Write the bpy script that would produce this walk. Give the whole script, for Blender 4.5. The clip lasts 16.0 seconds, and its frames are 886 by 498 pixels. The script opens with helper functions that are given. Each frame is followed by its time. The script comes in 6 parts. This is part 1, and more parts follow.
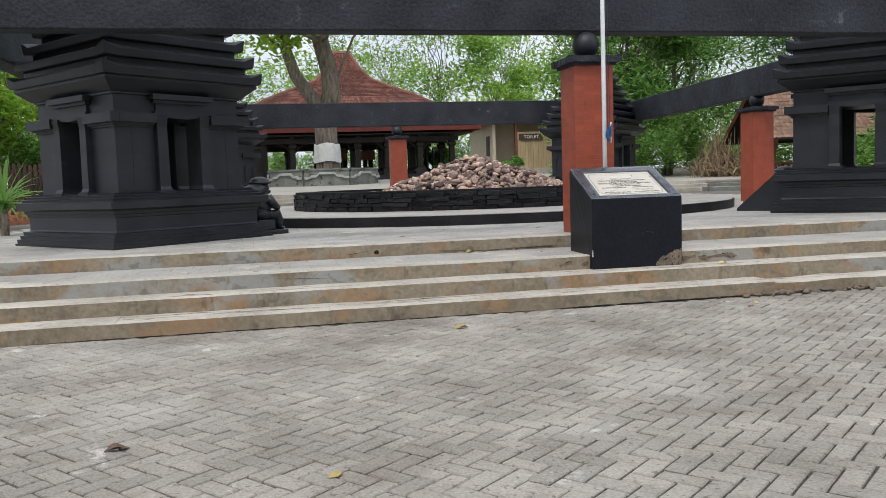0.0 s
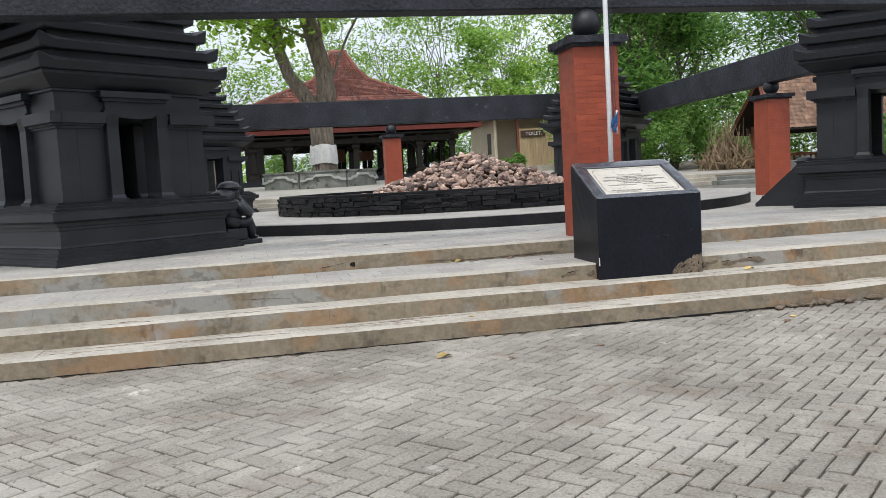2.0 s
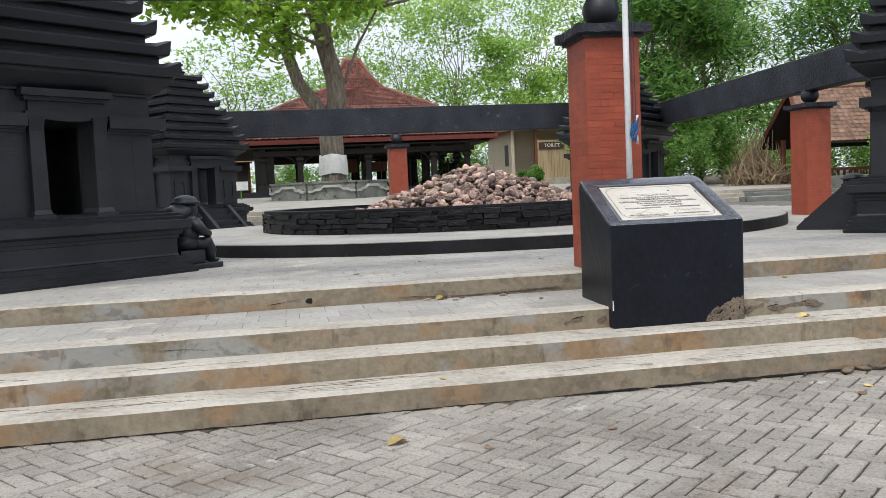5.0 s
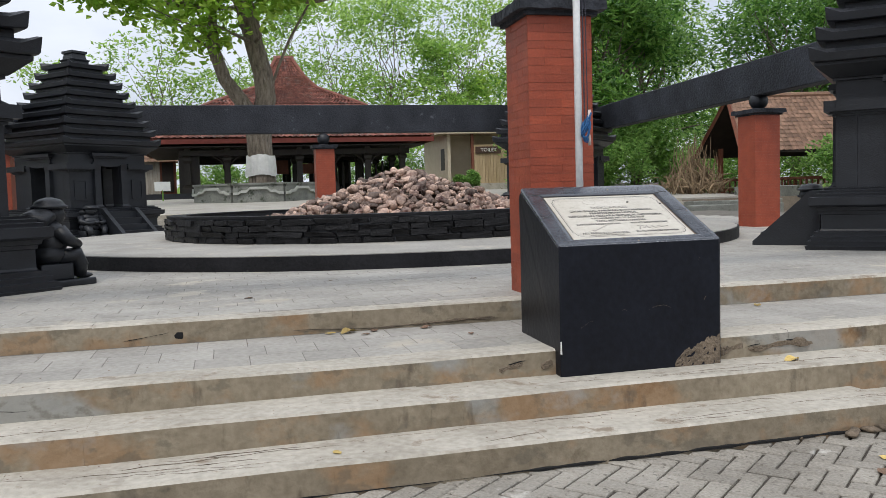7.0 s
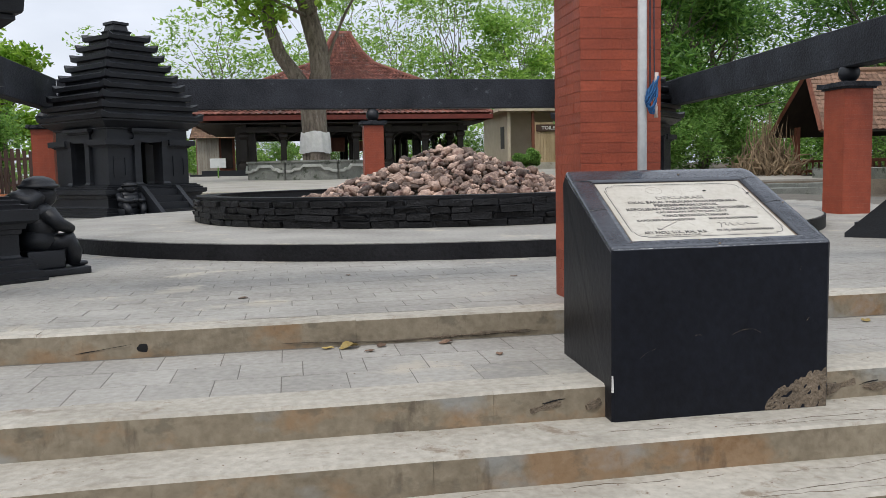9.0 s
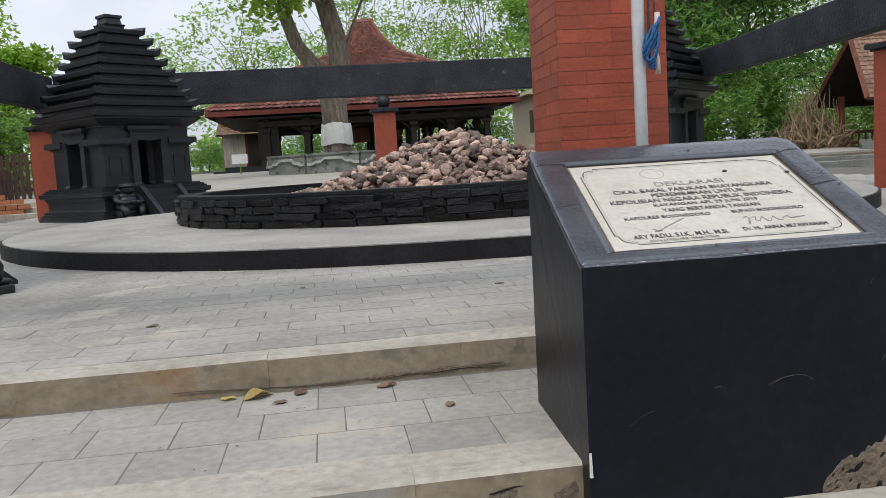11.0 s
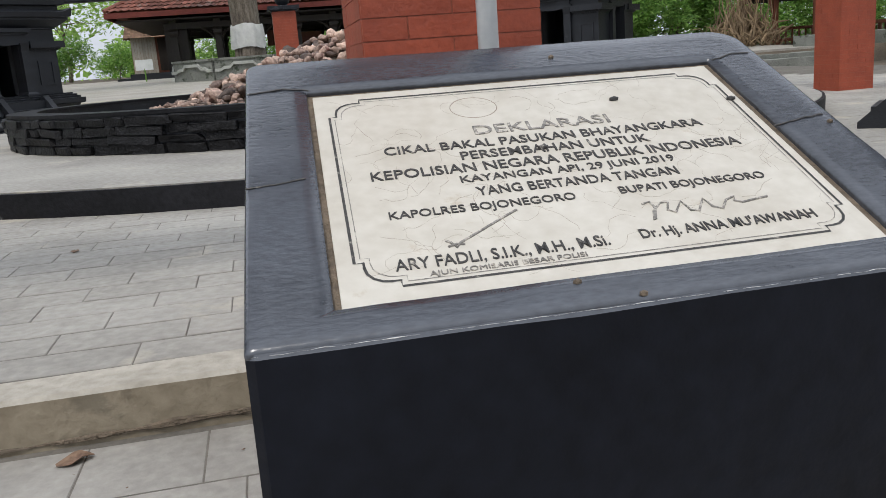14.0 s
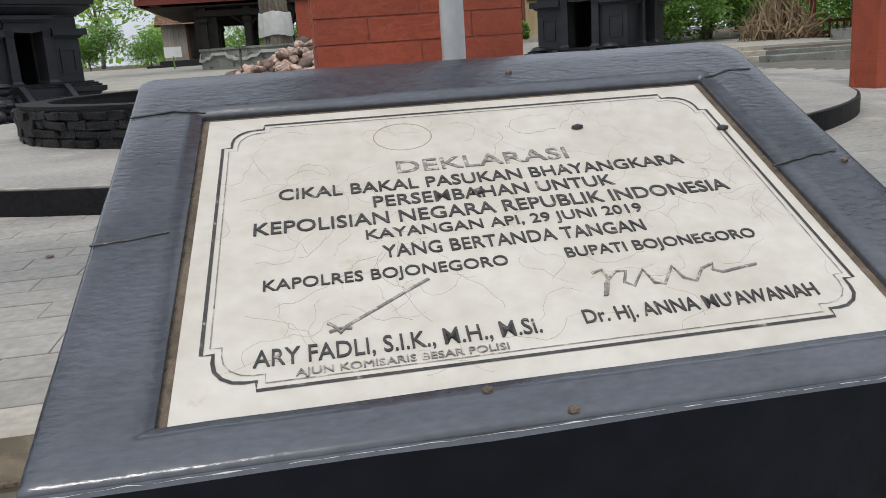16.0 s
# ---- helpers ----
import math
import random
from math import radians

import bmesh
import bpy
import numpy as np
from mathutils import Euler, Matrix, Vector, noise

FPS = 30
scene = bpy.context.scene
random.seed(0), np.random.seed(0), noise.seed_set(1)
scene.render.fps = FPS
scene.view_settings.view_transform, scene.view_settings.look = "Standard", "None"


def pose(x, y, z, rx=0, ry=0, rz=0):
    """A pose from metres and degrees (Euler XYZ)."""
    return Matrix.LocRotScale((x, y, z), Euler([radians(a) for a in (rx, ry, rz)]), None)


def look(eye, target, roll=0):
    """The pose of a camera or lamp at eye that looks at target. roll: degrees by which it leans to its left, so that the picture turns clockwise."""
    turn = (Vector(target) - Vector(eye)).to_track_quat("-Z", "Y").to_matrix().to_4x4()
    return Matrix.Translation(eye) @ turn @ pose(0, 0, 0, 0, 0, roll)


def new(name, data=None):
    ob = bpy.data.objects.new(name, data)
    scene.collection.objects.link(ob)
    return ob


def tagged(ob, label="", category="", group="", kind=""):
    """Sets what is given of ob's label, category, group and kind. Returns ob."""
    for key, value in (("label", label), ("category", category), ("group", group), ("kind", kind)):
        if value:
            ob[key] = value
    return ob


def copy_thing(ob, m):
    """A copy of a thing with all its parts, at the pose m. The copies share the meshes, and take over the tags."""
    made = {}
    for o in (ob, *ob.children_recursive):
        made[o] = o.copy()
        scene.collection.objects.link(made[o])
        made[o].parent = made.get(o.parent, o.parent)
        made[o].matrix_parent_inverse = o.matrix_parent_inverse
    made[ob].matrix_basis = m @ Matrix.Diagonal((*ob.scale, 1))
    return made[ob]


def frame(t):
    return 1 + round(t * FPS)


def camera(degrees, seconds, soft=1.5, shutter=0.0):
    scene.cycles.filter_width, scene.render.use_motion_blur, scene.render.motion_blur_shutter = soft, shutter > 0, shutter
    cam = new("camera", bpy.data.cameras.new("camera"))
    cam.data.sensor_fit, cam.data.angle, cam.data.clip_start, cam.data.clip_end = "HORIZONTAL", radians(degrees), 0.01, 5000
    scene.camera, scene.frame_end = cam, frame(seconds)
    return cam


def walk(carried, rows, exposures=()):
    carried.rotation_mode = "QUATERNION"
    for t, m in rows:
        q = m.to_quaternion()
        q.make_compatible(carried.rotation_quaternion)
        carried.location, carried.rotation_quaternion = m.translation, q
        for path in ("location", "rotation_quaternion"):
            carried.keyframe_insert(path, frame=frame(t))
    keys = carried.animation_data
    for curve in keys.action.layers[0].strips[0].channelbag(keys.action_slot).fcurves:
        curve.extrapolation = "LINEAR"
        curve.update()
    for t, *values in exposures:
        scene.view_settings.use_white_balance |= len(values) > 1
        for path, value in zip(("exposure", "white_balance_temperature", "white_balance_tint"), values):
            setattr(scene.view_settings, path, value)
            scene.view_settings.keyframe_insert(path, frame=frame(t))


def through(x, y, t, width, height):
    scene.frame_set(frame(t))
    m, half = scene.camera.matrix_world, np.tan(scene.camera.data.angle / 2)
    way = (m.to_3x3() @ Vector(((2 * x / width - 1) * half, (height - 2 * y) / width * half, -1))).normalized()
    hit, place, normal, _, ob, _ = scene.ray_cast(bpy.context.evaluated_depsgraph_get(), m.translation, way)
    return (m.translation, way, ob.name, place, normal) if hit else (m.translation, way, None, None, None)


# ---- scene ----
cam = camera(56.2, 16.0, soft=0.5)
PATH = [
    (0, (-1.425, 0.319, 1.26), (-1.01, 2.269, 1.095), -1.9),
    (0.5, (-1.278, 0.575, 1.263), (-0.858, 2.524, 1.099), -1.9),
    (1, (-1.164, 0.8, 1.256), (-0.738, 2.746, 1.078), -1.6),
    (1.5, (-1.088, 1.127, 1.259), (-0.657, 3.072, 1.079), -1.7),
    (2, (-0.984, 1.406, 1.26), (-0.582, 3.359, 1.094), -3.2),
    (2.5, (-0.86, 1.647, 1.273), (-0.515, 3.612, 1.135), -3.4),
    (3, (-0.78, 1.933, 1.268), (-0.46, 3.903, 1.139), -3.3),
    (3.5, (-0.727, 2.202, 1.284), (-0.384, 4.168, 1.144), -4.0),
    (4, (-0.61, 2.441, 1.289), (-0.26, 4.405, 1.149), -3.7),
    (4.2, (-0.544, 2.514, 1.308), (-0.204, 4.479, 1.168), -3.0),
    (6.5, (-0.031, 3.789, 1.296), (0.407, 5.736, 1.169), -1.6),
    (7, (0.094, 4.116, 1.329), (0.601, 6.046, 1.195), -1.7),
    (7.5, (0.258, 4.369, 1.315), (0.755, 6.3, 1.152), -2.2),
    (8, (0.41, 4.583, 1.336), (0.758, 6.546, 1.174), -1.6),
    (8.5, (0.481, 4.846, 1.329), (0.808, 6.812, 1.161), -1.0),
    (9, (0.561, 5.128, 1.351), (0.923, 7.086, 1.169), -1.2),
    (9.2, (0.603, 5.215, 1.344), (0.957, 7.174, 1.149), -1.6),
    (11.3, (1.299, 6.33, 1.328), (1.567, 8.301, 1.116), -3.5),
    (11.5, (1.37, 6.425, 1.34), (1.664, 8.391, 1.117), -3.3),
    (12, (1.515, 6.621, 1.308), (1.869, 8.571, 1.045), -2.7),
    (12.5, (1.603, 6.88, 1.316), (2.041, 8.807, 1.008), -2.0),
    (13, (1.704, 7.076, 1.321), (2.184, 8.99, 0.999), -2.9),
    (13.5, (1.837, 7.281, 1.327), (2.267, 9.192, 0.923), -3.8),
    (14, (1.923, 7.46, 1.33), (2.318, 9.37, 0.886), -4.3),
    (14.5, (1.964, 7.646, 1.342), (2.398, 9.544, 0.885), -4.3),
    (15, (1.995, 7.705, 1.343), (2.451, 9.608, 0.929), -4.6),
    (15.5, (2.081, 7.709, 1.361), (2.452, 9.624, 0.921), -4.2),
    (16, (2.135, 7.697, 1.36), (2.46, 9.615, 0.896), -3.8),
]
walk(cam, [(t, look(eye, target, roll)) for t, eye, target, roll in PATH],
     [(0, 0.12), (2.0, 0.26), (4.2, 0.34), (6.5, 0.1), (9.0, -0.02), (11.5, 0.0), (12.5, 0.12), (14, 0.0), (16, -0.06)])

# ---- world, sun, exposure ----
world = bpy.data.worlds.new("overcast_sky")
scene.world = world
world.use_nodes = True
wn, wl = world.node_tree.nodes, world.node_tree.links
wn.clear()
w_out, w_bg = wn.new("ShaderNodeOutputWorld"), wn.new("ShaderNodeBackground")
w_sky, w_mix = wn.new("ShaderNodeTexSky"), wn.new("ShaderNodeMix")
w_sky.sky_type, w_sky.sun_disc = "NISHITA", False
w_sky.sun_elevation, w_sky.sun_rotation = radians(58), radians(215)
w_sky.dust_density, w_sky.air_density = 3.0, 1.0
w_noise, w_ramp, w_map, w_tc = wn.new("ShaderNodeTexNoise"), wn.new("ShaderNodeValToRGB"), wn.new("ShaderNodeMapping"), wn.new("ShaderNodeTexCoord")
w_map.inputs["Scale"].default_value = (1.6, 1.6, 4.0)
w_noise.inputs["Scale"].default_value, w_noise.inputs["Detail"].default_value = 1.7, 6
w_ramp.color_ramp.elements[0].position, w_ramp.color_ramp.elements[0].color = 0.36, (0.62, 0.62, 0.62, 1)
w_ramp.color_ramp.elements[1].position, w_ramp.color_ramp.elements[1].color = 0.62, (0.97, 0.97, 0.97, 1)
w_mix.data_type = "RGBA"
w_mix.inputs["B"].default_value = (9.5, 10.1, 11.3, 1)
wl.new(w_tc.outputs["Generated"], w_map.inputs["Vector"])
wl.new(w_map.outputs["Vector"], w_noise.inputs["Vector"])
wl.new(w_noise.outputs["Fac"], w_ramp.inputs["Fac"])
wl.new(w_ramp.outputs["Color"], w_mix.inputs["Factor"])
wl.new(w_sky.outputs["Color"], w_mix.inputs["A"])
w_sep, w_rise, w_grad = wn.new("ShaderNodeSeparateXYZ"), wn.new("ShaderNodeMapRange"), wn.new("ShaderNodeVectorMath")
w_grad.operation = "SCALE"
w_rise.inputs["From Max"].default_value, w_rise.inputs["To Min"].default_value, w_rise.inputs["To Max"].default_value = 0.9, 0.86, 1.3
wl.new(w_tc.outputs["Generated"], w_sep.inputs["Vector"])
wl.new(w_sep.outputs["Z"], w_rise.inputs["Value"])
wl.new(w_mix.outputs["Result"], w_grad.inputs[0])
wl.new(w_rise.outputs["Result"], w_grad.inputs["Scale"])
wl.new(w_grad.outputs["Vector"], w_bg.inputs["Color"])
w_bg.inputs["Strength"].default_value = 0.1
wl.new(w_bg.outputs["Background"], w_out.inputs["Surface"])
sun_data = bpy.data.lights.new("sun", "SUN")
sun_data.energy, sun_data.angle, sun_data.color = 1.3, radians(14), (1.0, 0.96, 0.9)
sun = new("sun", sun_data)
sun.matrix_world = look((-8, -14, 26), (0, 0, 0))


# ---- materials ----
def mat(name, dark, light, rough=0.8, coarse=1.2, fine=28.0, bump=0.25, metal=0.0, rnd=0.0, island=0.0, blotch=None, blotch_at=0.62, blotch_scale=2.2, stretch=(1, 1, 1), spec=0.5):
    """Two colours mixed by coarse and fine noise, with optional blotches of a third colour, and bump."""
    m = bpy.data.materials.new(name)
    m.use_nodes = True
    n, l = m.node_tree.nodes, m.node_tree.links
    b = n["Principled BSDF"]
    b.inputs["Roughness"].default_value, b.inputs["Metallic"].default_value = rough, metal
    b.inputs["Specular IOR Level"].default_value = spec
    geo = n.new("ShaderNodeNewGeometry")
    mp = n.new("ShaderNodeMapping")
    mp.inputs["Scale"].default_value = stretch
    l.new(geo.outputs["Position"], mp.inputs["Vector"])
    a, f = n.new("ShaderNodeTexNoise"), n.new("ShaderNodeTexNoise")
    a.inputs["Scale"].default_value, a.inputs["Detail"].default_value = coarse, 5
    f.inputs["Scale"].default_value, f.inputs["Detail"].default_value = fine, 6
    l.new(mp.outputs["Vector"], a.inputs["Vector"])
    l.new(mp.outputs["Vector"], f.inputs["Vector"])
    add = n.new("ShaderNodeMath")
    add.operation = "MULTIPLY_ADD"
    l.new(f.outputs["Fac"], add.inputs[0])
    add.inputs[1].default_value = 0.85
    l.new(a.outputs["Fac"], add.inputs[2])
    sub = n.new("ShaderNodeMapRange")
    sub.inputs["From Min"].default_value, sub.inputs["From Max"].default_value = 0.62, 1.2
    l.new(add.outputs[0], sub.inputs["Value"])
    mix = n.new("ShaderNodeMix")
    mix.data_type = "RGBA"
    mix.inputs["A"].default_value, mix.inputs["B"].default_value = (*dark, 1), (*light, 1)
    l.new(sub.outputs["Result"], mix.inputs["Factor"])
    last = mix.outputs["Result"]
    if blotch:
        c = n.new("ShaderNodeTexNoise")
        c.inputs["Scale"].default_value, c.inputs["Detail"].default_value, c.inputs["Roughness"].default_value = blotch_scale, 8, 0.68
        l.new(mp.outputs["Vector"], c.inputs["Vector"])
        rp = n.new("ShaderNodeMapRange")
        rp.inputs["From Min"].default_value, rp.inputs["From Max"].default_value = blotch_at, blotch_at + 0.07
        l.new(c.outputs["Fac"], rp.inputs["Value"])
        mx = n.new("ShaderNodeMix")
        mx.data_type = "RGBA"
        mx.inputs["B"].default_value = (*blotch, 1)
        l.new(rp.outputs["Result"], mx.inputs["Factor"])
        l.new(last, mx.inputs["A"])
        last = mx.outputs["Result"]
    if rnd or island:
        hsv, mr = n.new("ShaderNodeHueSaturation"), n.new("ShaderNodeMapRange")
        if rnd:
            oi = n.new("ShaderNodeObjectInfo")
            l.new(oi.outputs["Random"], mr.inputs["Value"])
        else:
            l.new(geo.outputs["Random Per Island"], mr.inputs["Value"])
        k = rnd or island
        mr.inputs["To Min"].default_value, mr.inputs["To Max"].default_value = 1 - k, 1 + k
        l.new(mr.outputs["Result"], hsv.inputs["Value"])
        l.new(last, hsv.inputs["Color"])
        last = hsv.outputs["Color"]
    l.new(last, b.inputs["Base Color"])
    bp = n.new("ShaderNodeBump")
    bp.inputs["Strength"].default_value, bp.inputs["Distance"].default_value = bump, 0.02
    l.new(add.outputs[0], bp.inputs["Height"])
    l.new(bp.outputs["Normal"], b.inputs["Normal"])
    return m


def leaf_mat(name, dark, light, through=0.35):
    m = bpy.data.materials.new(name)
    m.use_nodes = True
    n, l = m.node_tree.nodes, m.node_tree.links
    b = n["Principled BSDF"]
    b.inputs["Roughness"].default_value = 0.5
    geo = n.new("ShaderNodeNewGeometry")
    mix = n.new("ShaderNodeMix")
    mix.data_type = "RGBA"
    mix.inputs["A"].default_value, mix.inputs["B"].default_value = (*dark, 1), (*light, 1)
    l.new(geo.outputs["Random Per Island"], mix.inputs["Factor"])
    tr, ms = n.new("ShaderNodeBsdfTranslucent"), n.new("ShaderNodeMixShader")
    ms.inputs["Fac"].default_value = through
    l.new(mix.outputs["Result"], b.inputs["Base Color"])
    l.new(mix.outputs["Result"], tr.inputs["Color"])
    l.new(b.outputs["BSDF"], ms.inputs[1])
    l.new(tr.outputs["BSDF"], ms.inputs[2])
    l.new(ms.outputs["Shader"], n["Material Output"].inputs["Surface"])
    return m


M_BLACK = mat("black_painted_stone", (0.006, 0.007, 0.009), (0.02, 0.0226, 0.028), 0.45, 2.0, 60, 0.22, blotch=(0.03, 0.031, 0.034), blotch_at=0.62, blotch_scale=4.0, spec=0.45, stretch=(1, 1, 2.2))
M_BEAM = mat("worn_black_concrete", (0.008, 0.0092, 0.0125), (0.038, 0.042, 0.052), 0.7, 1.5, 26, 1.0, blotch=(0.11, 0.115, 0.13), blotch_at=0.645, blotch_scale=3.0, spec=0.3)
M_BLACKSTACK = mat("black_stacked_stone", (0.003, 0.003, 0.0034), (0.014, 0.014, 0.0155), 0.5, 7, 40, 1.0, rnd=0.35, blotch=(0.16, 0.13, 0.1), blotch_at=0.7, spec=0.25)
M_KERB = mat("black_painted_riser", (0.006, 0.006, 0.007), (0.02, 0.02, 0.023), 0.6, 2, 30, 0.45, blotch=(0.14, 0.14, 0.135), blotch_at=0.69, spec=0.2)
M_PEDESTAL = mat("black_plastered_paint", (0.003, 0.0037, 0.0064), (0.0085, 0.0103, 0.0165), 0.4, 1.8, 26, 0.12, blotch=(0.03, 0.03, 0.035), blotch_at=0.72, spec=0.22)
# same black paint, with the sky's bluish sheen lifted into base and blotch colour
M_PEDTOP = mat("satin_black_sky_sheen", (0.034, 0.038, 0.046), (0.07, 0.077, 0.091), 0.23, 5, 60, 0.07, blotch=(0.12, 0.12, 0.15), blotch_at=0.7, blotch_scale=9, spec=0.95, stretch=(1, 2.5, 1))
M_RAW = mat("broken_cement", (0.09, 0.07, 0.05), (0.22, 0.17, 0.12), 0.95, 9, 60, 1.0)
M_MARBLE = mat("cream_marble", (0.5, 0.46, 0.385), (0.62, 0.585, 0.51), 0.35, 6, 40, 0.03, blotch=(0.5, 0.44, 0.35), blotch_at=0.64, blotch_scale=14)
M_VEIN = mat("marble_vein", (0.26, 0.21, 0.16), (0.42, 0.36, 0.29), 0.5, 20, 60, 0.02)
M_INK = mat("worn_black_lettering", (0.02, 0.02, 0.02), (0.07, 0.065, 0.06), 0.6, 60, 160, 0.05, blotch=(0.3, 0.28, 0.24), blotch_at=0.6, blotch_scale=60)
M_INKPALE = mat("rubbed_grey_lettering", (0.1, 0.095, 0.085), (0.3, 0.28, 0.25), 0.6, 50, 160, 0.05, blotch=(0.5, 0.46, 0.4), blotch_at=0.52, blotch_scale=70)
M_BRICK = mat("red_facing_brick", (0.235, 0.042, 0.017), (0.36, 0.07, 0.029), 0.55, 6, 60, 0.2, rnd=0.12)
M_BRICKJ = mat("red_brick_joint", (0.27, 0.085, 0.05), (0.36, 0.135, 0.09), 0.9, 8, 60, 0.2)
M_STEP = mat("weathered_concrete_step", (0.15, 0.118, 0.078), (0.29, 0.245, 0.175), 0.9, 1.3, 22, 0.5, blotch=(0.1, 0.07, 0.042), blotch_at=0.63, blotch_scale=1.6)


def stain(m, colour, at, scale, stretch, shift, strength=0.8, wide=0.09):
    """One more layer of soft-edged stains over a material's colour."""
    n, l = m.node_tree.nodes, m.node_tree.links
    inp = n["Principled BSDF"].inputs["Base Color"]
    below = inp.links[0].from_socket
    tc, mp, nz, mr, mx = n.new("ShaderNodeNewGeometry"), n.new("ShaderNodeMapping"), n.new("ShaderNodeTexNoise"), n.new("ShaderNodeMapRange"), n.new("ShaderNodeMix")
    mp.inputs["Location"].default_value, mp.inputs["Scale"].default_value = (shift, shift * 0.7, shift * 0.3), stretch
    nz.inputs["Scale"].default_value, nz.inputs["Detail"].default_value, nz.inputs["Roughness"].default_value = scale, 6, 0.6
    mr.inputs["From Min"].default_value, mr.inputs["From Max"].default_value = at, at + wide
    mr.inputs["To Max"].default_value = strength
    mx.data_type = "RGBA"
    mx.inputs["B"].default_value = (*colour, 1)
    l.new(tc.outputs["Position"], mp.inputs["Vector"])
    l.new(mp.outputs["Vector"], nz.inputs["Vector"])
    l.new(nz.outputs["Fac"], mr.inputs["Value"])
    l.new(mr.outputs["Result"], mx.inputs["Factor"])
    l.new(below, mx.inputs["A"])
    l.new(mx.outputs["Result"], inp)


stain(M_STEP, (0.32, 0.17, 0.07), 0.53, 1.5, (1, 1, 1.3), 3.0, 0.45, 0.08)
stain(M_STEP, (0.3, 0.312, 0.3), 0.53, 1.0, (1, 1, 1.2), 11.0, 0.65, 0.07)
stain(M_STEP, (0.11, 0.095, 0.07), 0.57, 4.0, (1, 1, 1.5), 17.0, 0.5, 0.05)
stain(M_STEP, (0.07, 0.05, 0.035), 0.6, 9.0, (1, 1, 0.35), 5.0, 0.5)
# paler than the riser concrete, with darker blotches
M_STEPTOP = mat("pale_concrete_tread", (0.3, 0.272, 0.222), (0.52, 0.482, 0.41), 0.9, 1.6, 26, 0.5, blotch=(0.26, 0.21, 0.155), blotch_at=0.6, blotch_scale=4)
M_TILE = mat("grey_cement_tile", (0.24, 0.226, 0.2), (0.4, 0.38, 0.34), 0.82, 1.2, 26, 0.25, rnd=0.07, blotch=(0.44, 0.4, 0.33), blotch_at=0.58, blotch_scale=1.6)
M_TILEBED = mat("tile_joint_sand", (0.035, 0.029, 0.023), (0.085, 0.072, 0.058), 0.95, 3, 40, 0.3)
M_TILEJOINT = mat("grey_tile_joint", (0.1, 0.09, 0.076), (0.19, 0.172, 0.146), 0.95, 3, 40, 0.3)
M_PAVER = mat("brown_grey_paver", (0.168, 0.15, 0.122), (0.385, 0.356, 0.305), 0.92, 1.1, 70, 0.6, rnd=0.13, blotch=(0.56, 0.53, 0.48), blotch_at=0.625, blotch_scale=1.9)
M_PAVERS = mat("brown_grey_pavers", (0.168, 0.15, 0.122), (0.385, 0.356, 0.305), 0.92, 1.1, 70, 0.6, island=0.13, blotch=(0.56, 0.53, 0.48), blotch_at=0.625, blotch_scale=1.9)
for pm in (M_PAVER, M_PAVERS):
    stain(pm, (0.46, 0.435, 0.385), 0.53, 0.75, (1, 1, 1), 2.0, 0.45, 0.2)
    stain(pm, (0.17, 0.13, 0.092), 0.56, 1.7, (1, 1, 1), 9.0, 0.5, 0.12)
    stain(pm, (0.07, 0.06, 0.045), 0.6, 26.0, (1, 1, 1), 4.0, 0.6, 0.06)
stain(M_TILE, (0.2, 0.185, 0.16), 0.58, 3.2, (1, 0.6, 1), 6.0, 0.4, 0.15)
stain(M_STEPTOP, (0.2, 0.165, 0.12), 0.6, 7.0, (0.5, 1, 1), 8.0, 0.5, 0.08)
M_SOIL = mat("dark_sandy_soil", (0.06, 0.047, 0.034), (0.15, 0.12, 0.088), 0.98, 1.5, 30, 0.8)
M_COURT = mat("grey_court_paving", (0.27, 0.25, 0.215), (0.42, 0.39, 0.345), 0.92, 0.8, 18, 0.3)
M_ROCK = mat("river_stone", (0.055, 0.028, 0.024), (0.5, 0.35, 0.27), 0.7, 5, 26, 0.9, rnd=0.78, blotch=(0.1, 0.04, 0.03), blotch_at=0.56, blotch_scale=2.0)
M_ROCKS = mat("river_stones", (0.075, 0.042, 0.034), (0.5, 0.36, 0.28), 0.7, 5, 26, 0.9, island=0.78, blotch=(0.1, 0.04, 0.03), blotch_at=0.56, blotch_scale=2.0)
M_ROOF = mat("red_clay_tile", (0.13, 0.042, 0.03), (0.29, 0.115, 0.085), 0.85, 1.5, 20, 0.4, island=0.45, blotch=(0.2, 0.13, 0.11), blotch_at=0.55)
M_ROOFB = mat("brown_clay_tile", (0.15, 0.085, 0.055), (0.3, 0.18, 0.12), 0.85, 1.5, 20, 0.4, island=0.3, blotch=(0.12, 0.09, 0.07), blotch_at=0.6)
M_REDWOOD = mat("red_painted_fascia", (0.11, 0.017, 0.012), (0.2, 0.034, 0.022), 0.6, 3, 30, 0.1)
M_PALEPLANK = mat("pale_weathered_plank", (0.3, 0.27, 0.22), (0.48, 0.44, 0.37), 0.85, 4, 40, 0.3, rnd=0.15, stretch=(1, 1, 0.2))
M_DARKWOOD = mat("dark_stained_wood", (0.012, 0.009, 0.007), (0.035, 0.025, 0.018), 0.55, 4, 40, 0.2, stretch=(1, 1, 0.2))
M_BROWNWOOD = mat("brown_timber", (0.12, 0.035, 0.018), (0.22, 0.075, 0.04), 0.65, 4, 40, 0.2, stretch=(1, 1, 0.2))
M_FENCE = mat("weathered_brown_fence", (0.03, 0.014, 0.009), (0.075, 0.035, 0.024), 0.75, 4, 40, 0.2, stretch=(1, 1, 0.2))
